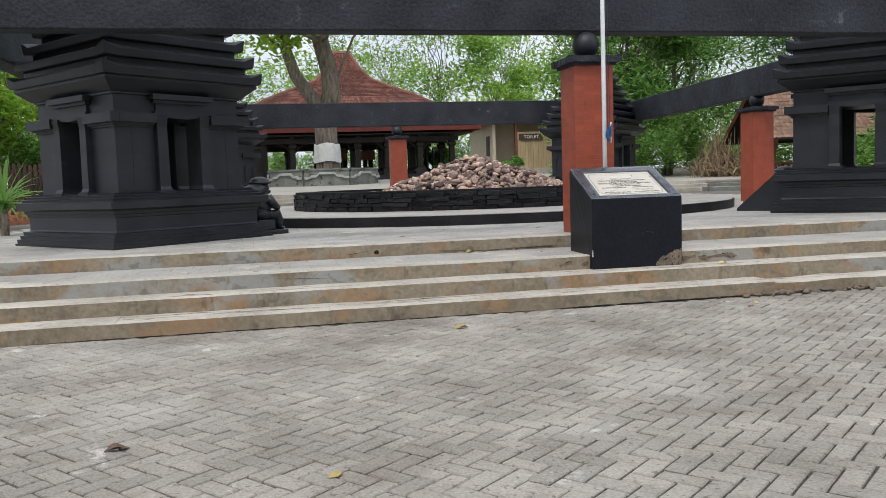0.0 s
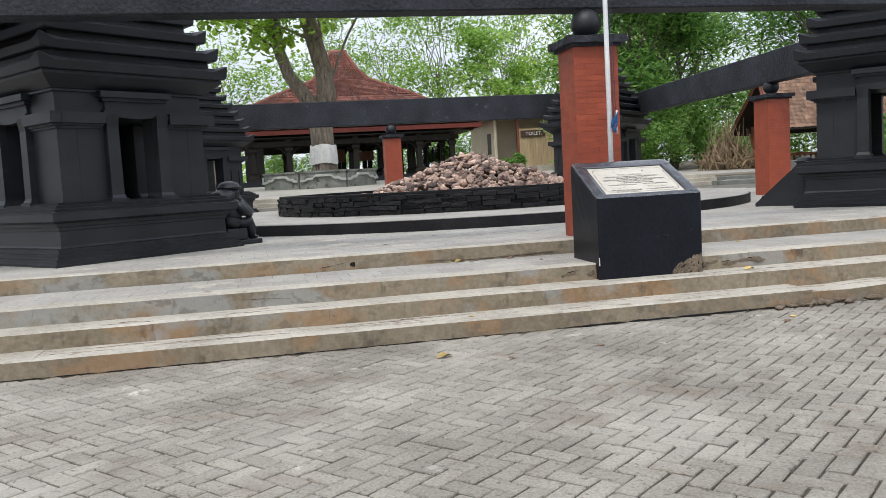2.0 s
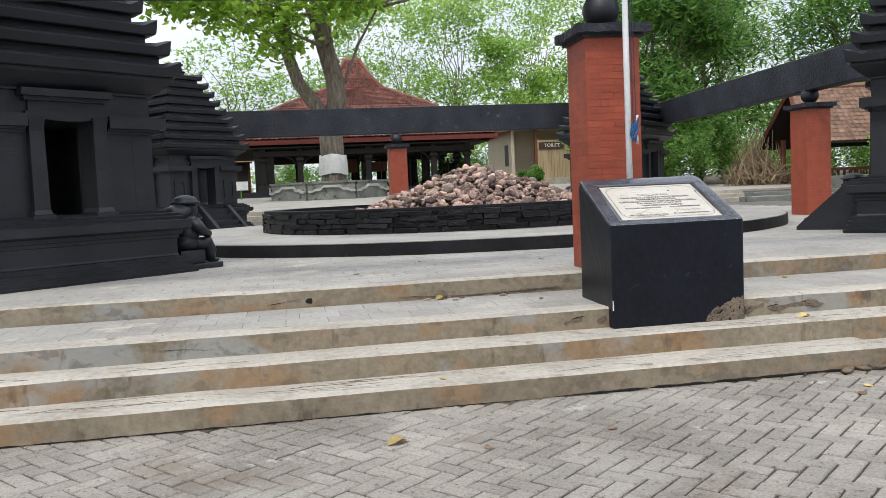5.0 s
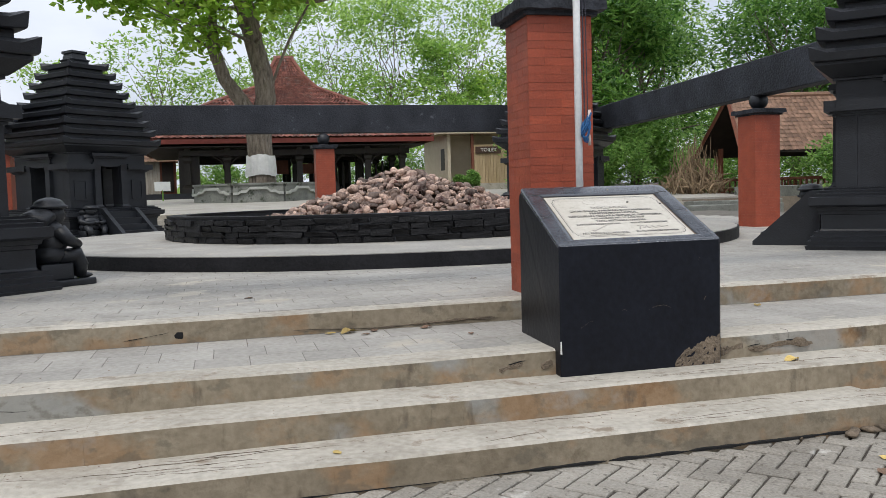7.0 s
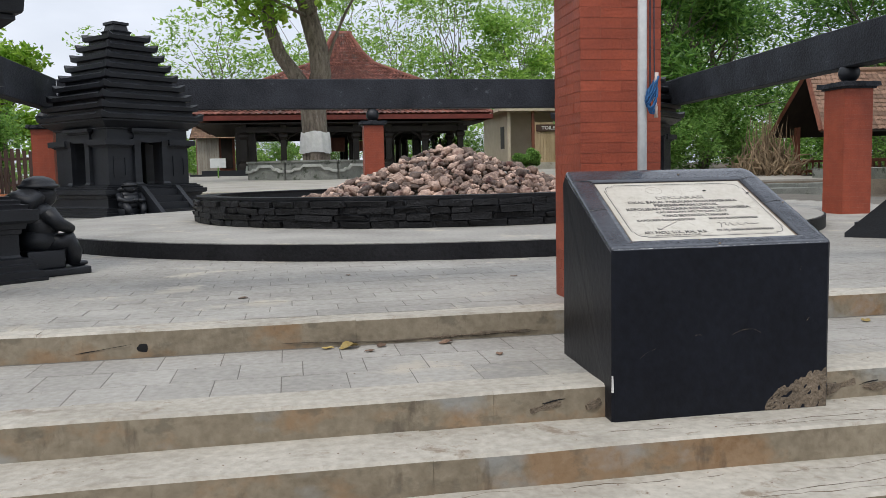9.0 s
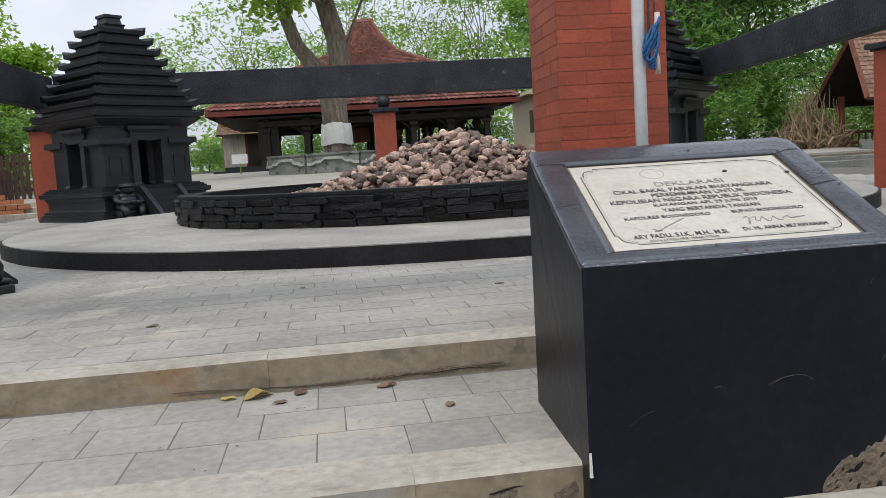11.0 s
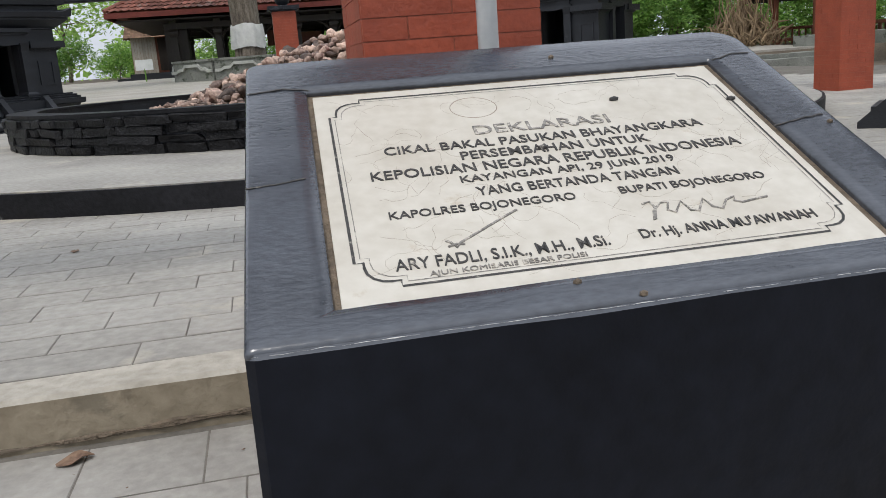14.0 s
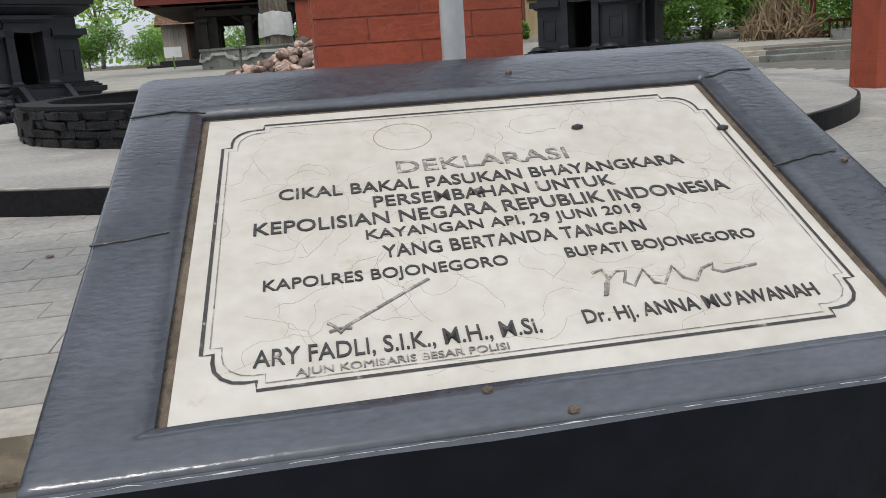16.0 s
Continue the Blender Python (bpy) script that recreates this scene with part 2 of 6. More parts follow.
M_GREYSTONE = mat("grey_carved_stone", (0.12, 0.125, 0.11), (0.27, 0.275, 0.245), 0.9, 2, 30, 0.5, blotch=(0.06, 0.07, 0.05), blotch_at=0.55)
M_SCROLL = mat("pale_weathered_moulding", (0.3, 0.31, 0.28), (0.5, 0.5, 0.46), 0.9, 3, 30, 0.4, blotch=(0.16, 0.17, 0.14), blotch_at=0.6)
M_BARK = mat("brown_bark", (0.06, 0.045, 0.034), (0.3, 0.25, 0.2), 0.95, 3, 25, 1.0, stretch=(3, 3, 0.7), blotch=(0.36, 0.33, 0.28), blotch_at=0.6, blotch_scale=2.5)
M_CLOTH = mat("white_cotton", (0.55, 0.54, 0.52), (0.74, 0.73, 0.7), 0.95, 5, 60, 0.2)
M_WHITE = mat("white_steel_paint", (0.62, 0.64, 0.64), (0.78, 0.79, 0.78), 0.4, 4, 40, 0.05)
M_ROPE = mat("blue_cord", (0.01, 0.07, 0.2), (0.03, 0.14, 0.33), 0.8, 30, 90, 0.3)
M_ROPEDARK = mat("dark_halyard", (0.02, 0.02, 0.03), (0.06, 0.06, 0.08), 0.8, 30, 90, 0.3)
M_ROPEPALE = mat("pale_cord_end", (0.55, 0.42, 0.36), (0.7, 0.6, 0.55), 0.8, 30, 90, 0.2)
M_BEIGE = mat("beige_plaster", (0.5, 0.42, 0.3), (0.6, 0.52, 0.4), 0.9, 2, 30, 0.1)
M_LATH = mat("bamboo_lath", (0.36, 0.26, 0.14), (0.52, 0.4, 0.24), 0.8, 3, 40, 0.2, stretch=(1, 1, 0.2))
M_SIGN = mat("brown_sign_board", (0.05, 0.025, 0.016), (0.08, 0.04, 0.025), 0.5, 3, 30, 0.05)
M_LETTER = mat("white_sign_letter", (0.75, 0.74, 0.7), (0.8, 0.8, 0.78), 0.6, 5, 30, 0.02)
M_DRY = mat("dry_palm_frond", (0.13, 0.085, 0.05), (0.34, 0.25, 0.15), 0.9, 3, 30, 0.3, island=0.3)
M_ORANGE = mat("orange_raw_brick", (0.32, 0.11, 0.05), (0.48, 0.2, 0.1), 0.9, 3, 30, 0.4, rnd=0.2)
M_DEADLEAF = mat("fallen_yellow_leaf", (0.4, 0.27, 0.07), (0.55, 0.42, 0.16), 0.8, 20, 80, 0.2, rnd=0.35)
M_BROWNLEAF = mat("fallen_brown_leaf", (0.1, 0.06, 0.04), (0.22, 0.14, 0.09), 0.85, 20, 80, 0.2, rnd=0.35)
M_HOLE = mat("drain_hole", (0.004, 0.004, 0.004), (0.01, 0.01, 0.01), 0.95, 5, 30, 0.1)
M_GREENLEAF = leaf_mat("broad_teak_leaf", (0.15, 0.3, 0.03), (0.44, 0.62, 0.1), 0.7)
M_FEATHER = leaf_mat("light_feathery_leaf", (0.17, 0.33, 0.06), (0.52, 0.72, 0.2), 0.7)
M_MANGO = leaf_mat("dark_mango_leaf", (0.05, 0.15, 0.032), (0.29, 0.5, 0.11), 0.62)
M_BUSH = leaf_mat("fresh_bush_leaf", (0.1, 0.23, 0.045), (0.36, 0.56, 0.15), 0.62)


# ---- building helpers ----
def part(name, bm, material, parent=None, label=""):
    """Link a bmesh as one mesh object under a thing or part."""
    me = bpy.data.meshes.new(name)
    bm.normal_update()
    bm.to_mesh(me)
    bm.free()
    me.materials.append(material)
    ob = new(name, me)
    ob.parent = parent
    if label:
        tagged(ob, label)
    return ob


def mesh_part(name, me, parent=None, place=None):
    ob = new(name, me)
    ob.parent = parent
    if place is not None:
        ob.matrix_basis = place
    return ob


def thing(name, label, category, at=None, group="", kind=""):
    ob = new(name)
    ob.empty_display_size = 0.2
    if at is not None:
        ob.matrix_basis = at
    return tagged(ob, label, category, group, kind)


def box(bm, x0, x1, y0, y1, z0, z1, m=None, bevel=0.0):
    pts = [(x, y, z) for z in (z0, z1) for x, y in ((x0, y0), (x1, y0), (x1, y1), (x0, y1))]
    v = [bm.verts.new(m @ Vector(p) if m else p) for p in pts]
    fs = [bm.faces.new([v[i] for i in f]) for f in ((3, 2, 1, 0), (4, 5, 6, 7), (0, 1, 5, 4), (1, 2, 6, 5), (2, 3, 7, 6), (3, 0, 4, 7))]
    if bevel:
        es = list({e for f in fs for e in f.edges})
        bmesh.ops.bevel(bm, geom=es, offset=bevel, segments=2, profile=0.6, affect="EDGES")
    return fs


def B(*a, **k):
    bm = bmesh.new()
    box(bm, *a, **k)
    return bm


def loft(bm, rings, caps=True, closed=True):
    """Skin a list of rings of points."""
    vs = [[bm.verts.new(p) for p in r] for r in rings]
    n = len(vs[0])
    for a, b in zip(vs, vs[1:]):
        for i in range(n if closed else n - 1):
            j = (i + 1) % n
            bm.faces.new((a[i], a[j], b[j], b[i]))
    if caps:
        bm.faces.new(list(reversed(vs[0])))
        bm.faces.new(vs[-1])
    return vs


def square_profile(bm, profile):
    """A square block whose half side follows (half, z) pairs from the foot up."""
    loft(bm, [[(-h, -h, z), (h, -h, z), (h, h, z), (-h, h, z)] for h, z in profile])


def tube(bm, pts, radii, seg=10, rough=0.0):
    rings = []
    for i, p in enumerate(pts):
        p = Vector(p)
        d = (Vector(pts[min(i + 1, len(pts) - 1)]) - Vector(pts[max(i - 1, 0)])).normalized()
        q = d.to_track_quat("Z", "Y") if i == 0 else last.rotation_difference(d) @ q
        last = d
        rings.append([p + q @ Vector((math.cos(a) * radii[i], math.sin(a) * radii[i], 0)) * (1 + rough * noise.noise((p.x + 3 * math.cos(a), p.y + 3 * math.sin(a), p.z * 0.7))) for a in [2 * math.pi * k / seg for k in range(seg)]])
    loft(bm, rings)


def ball(bm, c, r, sc=(1, 1, 1), sub=2, m=None, rough=0.0, seed=0.0):
    res = bmesh.ops.create_icosphere(bm, subdivisions=sub, radius=1.0)
    for v in res["verts"]:
        k = 1 + rough * noise.noise(v.co * 1.3 + Vector((seed, seed * 2.1, seed * 0.7)))
        p = Vector((v.co.x * r * sc[0], v.co.y * r * sc[1], v.co.z * r * sc[2])) * k
        v.co = (m @ p if m else p) + Vector(c)
    return res["verts"]


def smooth(ob):
    ob.data.polygons.foreach_set("use_smooth", [True] * len(ob.data.polygons))
    return ob


def from_lists(name, verts, faces, material, parent=None):
    me = bpy.data.meshes.new(name)
    me.from_pydata(verts, [], faces)
    me.materials.append(material)
    ob = new(name, me)
    ob.parent = parent
    return ob


def words(name, text, width, material, parent, m, label="", depth=0.0008, bold=0.0, aspect=None):
    """Flat lettering of a given width, its left foot at the pose m; aspect sets the height."""
    cu = bpy.data.curves.new(name, "FONT")
    cu.body, cu.extrude, cu.offset, cu.resolution_u = text, depth, bold * 0.3, 3
    tmp = new(name, cu)
    bpy.context.view_layer.update()
    me = bpy.data.meshes.new_from_object(tmp.evaluated_get(bpy.context.evaluated_depsgraph_get()))
    bpy.data.objects.remove(tmp)
    xs = [v.co.x for v in me.vertices]
    ys = [v.co.y for v in me.vertices]
    s = width / (max(xs) - min(xs))
    t = (aspect / (max(ys) - min(ys))) if aspect else s
    for v in me.vertices:
        v.co = ((v.co.x - min(xs)) * s, (v.co.y - min(ys)) * t, v.co.z)
    me.materials.clear()
    me.materials.append(material)
    ob = new(name, me)
    ob.parent = parent
    ob.matrix_basis = m
    if label:
        tagged(ob, label)
    return ob


# ---- ground, steps, platform ----
ZP = 0.57          # height of the platform
RISE = ZP / 4
X0, X1 = -8.5, 14.5
CX, CY = 2.8, 18.0  # middle of the square and of the round hearth


def ground_height(x, y):
    back = np.interp(y, [-200, 8.5, 11, 27.9, 28.5, 33, 41, 50, 70, 130], [-0.06, -0.06, 0.42, 0.42, 0.88, 1.0, 1.12, 1.36, 1.6, 2.2])
    return float(back)


def build_ground():
    xs = [-900, -300, -120, -60, -40] + [-30 + 3 * i for i in range(25)] + [60, 90, 200, 900]
    ys = [-900, -200, -60, -30, -10, 0, 5, 8.5, 9.5, 10.5, 11, 15, 20, 25, 27.9, 28.5, 29.5, 31, 33, 37, 41, 45, 50, 56, 62, 70, 90, 130, 300, 900]
    verts = [(x, y, ground_height(x, y) + (0.03 * noise.noise((x * 0.3, y * 0.3, 0)) if y > 29 else 0)) for y in ys for x in xs]
    n = len(xs)
    faces = [(j * n + i, j * n + i + 1, (j + 1) * n + i + 1, (j + 1) * n + i) for j in range(len(ys) - 1) for i in range(n - 1)]
    return tagged(from_lists("ground", verts, faces, M_SOIL), "dark sandy soil under paving and trees", "ground", kind="structure")


build_ground()


def rough_bar(bm, x0, x1, y0, y1, z0, z1, amp=0.006, step=0.35, seed=0.0):
    """A long concrete bar along x whose edges wander a little."""
    n = max(2, int((x1 - x0) / step))
    rings = []
    for i in range(n + 1):
        x = x0 + (x1 - x0) * i / n
        k = [amp * noise.noise((x * 1.7, seed + 5 * j, 0.3)) for j in range(6)]
        c = 0.012
        rings.append([(x, y0 + k[0], z0), (x, y0 + k[1], z1 - c + k[2]), (x, y0 + c + k[1], z1 + k[2]), (x, y1, z1 + k[4]), (x, y1, z0)])
    vs = [[bm.verts.new(p) for p in r] for r in rings]
    for a, b in zip(vs, vs[1:]):
        for i in range(5):
            j = (i + 1) % 5
            bm.faces.new((a[i], b[i], b[j], a[j]))
    bm.faces.new(vs[0])
    bm.faces.new(list(reversed(vs[-1])))


SY = (7.75, 8.12, 8.46, 9.62)   # fronts of the four risers


def build_steps():
    st = thing("entrance_steps", "four broad weathered concrete steps with stained risers", "steps", kind="structure")
    spans = [(X0, -3.2), (-3.2, -1.05), (-1.05, 0.9), (0.9, 3.25), (3.25, 5.6), (5.6, X1)]
    for k in range(4):
        ya = SY[k]
        yb = (SY[1], SY[2], SY[2] + 0.21, SY[3] + 0.13)[k]
        for i, (xa, xb) in enumerate(spans):
            xa2, xb2 = xa + (0.16 * ((k * 7 + i * 3) % 5) if i else 0), xb + (0.16 * ((k * 7 + i * 3 + 3) % 5) if i < 5 else 0)
            z1, y0 = RISE * (k + 1), ya
            if k == 0 and i >= 4:
                z1, y0 = RISE - 0.022, ya + 0.05
            bm = bmesh.new()
            rough_bar(bm, xa2 + 0.0005, xb2 - 0.0005, y0 + 0.003 * noise.noise((i, k, 0)), yb + 0.03, (RISE * k - 0.05 if k else -0.2), z1, seed=k * 11 + i, amp=0.03 if (k == 0 and i >= 4) else 0.007)
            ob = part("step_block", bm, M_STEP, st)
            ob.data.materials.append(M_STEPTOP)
            # faces that point up take the paler tread material
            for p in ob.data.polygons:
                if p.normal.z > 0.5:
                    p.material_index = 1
    part("tread_bed", B(X0, X1, SY[2] + 0.2, SY[3] + 0.03, 0.0, RISE * 3 - 0.0045), M_TILEJOINT, st)
    return st


steps = build_steps()
platform = tagged(part("platform", B(X0, X1, SY[3] + 0.12, 28.3, -0.1, ZP - 0.0025), M_TILEJOINT), "raised platform bedded for grey cement tiles", "platform", kind="structure")
back_kerb = thing("back_steps", "pale concrete steps up to the rear court", "steps", kind="structure")
for i in range(3):
    bm = bmesh.new()
    rough_bar(bm, X0, X1, 27.6 + 0.32 * i, 29.2, ZP + 0.13 * i, ZP + 0.13 * (i + 1), seed=40 + i)
    part("step_block", bm, M_STEPTOP, back_kerb)


def build_court():
    ys = [28.5, 29.5, 31, 33, 37, 41, 45, 50, 56]
    xs = [-9, -4, 0, 4, 8, 13, 18]
    verts = [(x, y, ground_height(x, y) + 0.06) for y in ys for x in xs] + [(x, y, ground_height(x, y) - 0.1) for y in ys for x in xs]
    n, k = len(xs), len(xs) * len(ys)
    faces = [(j * n + i, j * n + i + 1, (j + 1) * n + i + 1, (j + 1) * n + i) for j in range(len(ys) - 1) for i in range(n - 1)]
    faces += [(i + k, i + 1 + k, i + 1, i) for i in range(n - 1)]
    return tagged(from_lists("pavement", verts, faces, M_COURT), "grey paved court rising behind the platform", "pavement", kind="structure")


build_court()


# ---- round terrace and hearth wall ----
def ring_wall(bm, r0, r1, z0, z1, seg=96, amp=0.0):
    ring = [(r0, z0), (r1, z0), (r1, z1), (r0, z1)]
    vs = []
    for i in range(seg):
        a = 2 * math.pi * i / seg
        w = amp * noise.noise((math.cos(a) * 9, math.sin(a) * 9, 0))
        vs.append([bm.verts.new((CX + (r + w) * math.cos(a), CY + (r + w) * math.sin(a), z)) for r, z in ring])
    for i in range(seg):
        a, b = vs[i], vs[(i + 1) % seg]
        for k in range(4):
            j = (k + 1) % 4
            bm.faces.new((a[k], b[k], b[j], a[j]))


R_OUT, R_IN = 5.62, 3.6
Z_T = ZP + 0.165
bm = bmesh.new()
ring_wall(bm, 3.2, R_OUT - 0.03, ZP - 0.05, Z_T - 0.004, 96)
terrace = tagged(part("round_terrace", bm, M_TILE), "low round terrace of pale worn cement", "terrace", kind="structure")
bm = bmesh.new()
ring_wall(bm, R_OUT - 0.045, R_OUT, ZP - 0.04, Z_T - 0.012, 96, 0.006)
part("terrace_riser", bm, M_KERB, terrace, "black painted riser with chipped paint")
Z_W = Z_T + 0.35


def build_hearth():
    hearth = thing("hearth_wall", "round low wall of black painted stacked stone", "wall")
    bm = bmesh.new()
    ring_wall(bm, R_IN - 0.3, R_IN - 0.035, Z_T - 0.02, Z_W - 0.02, 96)
    part("wall_core", bm, M_BLACK, hearth)
    bm = bmesh.new()
    ring_wall(bm, R_IN - 0.32, R_IN - 0.02, Z_W - 0.02, Z_W + 0.012, 120, 0.02)
    part("coping", bm, M_KERB, hearth)
    meshes = []
    for v in range(8):
        bm = bmesh.new()
        box(bm, -0.5, 0.5, -0.5, 0.5, -0.5, 0.5, bevel=0.1)
        for w in bm.verts:
            w.co += Vector((0.12, 0.34, 0.26)) * noise.noise(w.co * 2.3 + Vector((v * 9.1, 0, 0)))
        me = bpy.data.meshes.new("stone")
        bm.to_mesh(me)
        bm.free()
        me.materials.append(M_BLACKSTACK)
        meshes.append(me)
    rng = random.Random(4)
    h = (Z_W - 0.03 - Z_T) / 4
    for c in range(4):
        a = rng.random()
        end = a + 2 * math.pi
        while a < end - 0.03:
            w = min(rng.uniform(0.16, 0.52), (end - a) * R_IN)
            mid = a + w / R_IN / 2
            r = R_IN - 0.05 + rng.uniform(-0.012, 0.022)
            m = Matrix.Translation((CX + r * math.cos(mid), CY + r * math.sin(mid), Z_T + h * (c + 0.5))) @ Matrix.Rotation(mid + math.pi / 2, 4, "Z") @ Matrix.Rotation(rng.uniform(-0.05, 0.05), 4, "Y") @ Matrix.Diagonal((w * 0.985, 0.1, h * rng.uniform(0.82, 1.08), 1))
            mesh_part("stone", rng.choice(meshes), hearth, m)
            a += w / R_IN
    return hearth


build_hearth()
bm = bmesh.new()
loft(bm, [[(CX + r * math.cos(a), CY + r * math.sin(a), z) for a in [2 * math.pi * k / 48 for k in range(48)]] for r, z in ((3.3, Z_T - 0.03), (3.3, Z_T + 0.12), (2.4, Z_T + 0.09), (1.7, Z_T + 0.22), (0.9, Z_T + 0.47), (0.15, Z_T + 0.72))])
tagged(part("ash_bed", bm, M_SOIL), "mound of soil and ash inside the hearth", "soil", kind="stuff")


def rock_meshes(k, material):
    out = []
    for v in range(k):
        bm = bmesh.new()
        ball(bm, (0, 0, 0), 0.5, (1, 0.8, 0.72), 2, rough=0.8, seed=v * 7.3)
        me = bpy.data.meshes.new("rock")
        bm.to_mesh(me)
        bm.free()
        me.polygons.foreach_set("use_smooth", [v % 5 > 0] * len(me.polygons))
        me.materials.append(material)
        out.append(me)
    return out


def build_rocks():
    pile = thing("rock_pile", "heaped pile of brown and grey river stones", "rocks")
    rng = random.Random(11)
    meshes = rock_meshes(14, M_ROCK)
    singles, rest_v, rest_f = 0, [], []
    spots = []
    tries = 0
    while len(spots) < 1350 and tries < 40000:
        tries += 1
        r = 2.6 * math.sqrt(rng.random())
        a = rng.uniform(0, 2 * math.pi)
        if r > 1.95 + 0.3 * noise.noise((math.cos(a) * 2, math.sin(a) * 2, 0)) and rng.random() < 0.75:
            continue
        s = rng.choice((0.085, 0.105, 0.13, 0.155, 0.19)) * rng.uniform(0.85, 1.25)
        z = Z_T + np.interp(r, [0, 0.35, 1.0, 1.6, 2.0, 2.6, 3.0], [0.96, 0.88, 0.66, 0.44, 0.28, 0.14, 0.12]) + 0.06 * noise.noise((r * 2, a * 2, 3)) + rng.uniform(-0.02, 0.05)
        x, y = CX + 0.3 + r * math.cos(a), CY - 0.05 + r * math.sin(a)
        if any((x - p[0]) ** 2 + (y - p[1]) ** 2 + (z - p[2]) ** 2 < (0.39 * (s + p[3])) ** 2 for p in spots):
            continue
        spots.append((x, y, z, s))
    for x, y, z, s in sorted(spots, key=lambda p: p[1] - 0.3 * p[2]):
        m = Matrix.LocRotScale((x, y, z), Euler((rng.uniform(-0.6, 0.6), rng.uniform(-0.6, 0.6), rng.uniform(0, 6.3))), (s * rng.uniform(0.9, 1.35), s, s * rng.uniform(0.8, 1.2)))
        me = rng.choice(meshes)
        if singles < 300:
            mesh_part("rock", me, pile, m)
            singles += 1
        else:
            o = len(rest_v)
            rest_v += [tuple(m @ v.co) for v in me.vertices]
            rest_f += [tuple(i + o for i in p.vertices) for p in me.polygons]
    ob = from_lists("rock_rest", rest_v, rest_f, M_ROCKS, pile)
    smooth(ob)
    tagged(ob, kind="stuff")


build_rocks()


# ---- brick pillars and beams ----
def brick_mesh(name, material, bev=0.06):
    bm = bmesh.new()
    box(bm, -0.5, 0.5, -0.5, 0.5, -0.5, 0.5)
    me = bpy.data.meshes.new(name)
    bm.to_mesh(me)
    bm.free()
    me.materials.append(material)
    return me


BRICK = brick_mesh("brick", M_BRICK)
PIL_TOP = 2.555


def build_pillar(x, y, turn, label, base=ZP, single=True, side=0.48):
    p = thing("brick_pillar", label, "pillar", pose(x, y, base, 0, 0, turn), "red brick pillars")
    h = PIL_TOP - ZP
    a = side / 2
    part("joint_core", B(-a + 0.0008, a - 0.0008, -a + 0.0008, a - 0.0008, 0, h), M_BRICKJ, p)
    n = 34
    ch = h / n
    bl = side / 2
    far_v, far_f = [], []
    cube = [(-0.5, -0.5, -0.5), (0.5, -0.5, -0.5), (0.5, 0.5, -0.5), (-0.5, 0.5, -0.5), (-0.5, -0.5, 0.5), (0.5, -0.5, 0.5), (0.5, 0.5, 0.5), (-0.5, 0.5, 0.5)]
    cf = [(3, 2, 1, 0), (4, 5, 6, 7), (0, 1, 5, 4), (1, 2, 6, 5), (2, 3, 7, 6), (3, 0, 4, 7)]
    for c in range(n):
        z = ch * (c + 0.5)
        for f in range(4):
            cuts = (-a, 0, a) if (c + f) % 2 else (-a, -a / 2, a / 2, a)
            for u0, u1 in zip(cuts, cuts[1:]):
                w = u1 - u0
                off = 0.0015 * noise.noise((c * 3.1, u0 * 20, f * 5.0 + x))
                m = Matrix.Rotation(f * math.pi / 2, 4, "Z") @ Matrix.Translation(((u0 + u1) / 2, -a + 0.004 + off, z)) @ Matrix.Diagonal((w - 0.0035, 0.012, ch - 0.0035, 1))
                if single and f in (0, 3):
                    mesh_part("brick", BRICK, p, m)
                else:
                    o = len(far_v)
                    far_v += [tuple(m @ Vector(q)) for q in cube]
                    far_f += [tuple(i + o for i in q) for q in cf]
    tagged(from_lists("brick_courses", far_v, far_f, M_BRICK, p), kind="stuff")
    bm = bmesh.new()
    box(bm, -a - 0.035, a + 0.035, -a - 0.035, a + 0.035, h, h + 0.03)
    res = bmesh.ops.create_grid(bm, x_segments=14, y_segments=14, size=a + 0.085)
    for v in res["verts"]:
        v.co.z = h + 0.03
    ext = bmesh.ops.extrude_face_region(bm, geom=list({f for v in res["verts"] for f in v.link_faces}))
    for e in ext["geom"]:
        if isinstance(e, bmesh.types.BMVert):
            e.co.z = h + 0.105
    for v in bm.verts:
        if v.co.z > h + 0.028 and max(abs(v.co.x), abs(v.co.y)) > a + 0.05:
            v.co += Vector((noise.noise(v.co * 9 + Vector((x, y, 0))), noise.noise(v.co * 11 + Vector((y, 0, x))), 0.6 * noise.noise(v.co * 8))) * 0.022
    part("cap", bm, M_BEAM, p, "rough black cement cap")
    bm = bmesh.new()
    ball(bm, (0, 0, h + 0.268), 0.162, (1, 1, 1), 3)
    box(bm, -0.1, 0.1, -0.1, 0.1, h + 0.1, h + 0.135)
    smooth(part("ball_finial", bm, M_BLACK, p, "round black ball finial"))
    return p


build_pillar(2.452, 9.893, -1, "red brick pillar with black ball finial behind the plaque stand")
build_pillar(9.42, 17.13, 0, "red brick pillar carrying the side beam near bushes", base=ZP - 0.015, single=False, side=0.5)
build_pillar(2.69, 25.9, 0, "red brick pillar under the rear beam", single=False)
build_pillar(-5.0, 26.14, 0, "red brick pillar under the other side beam", single=False)


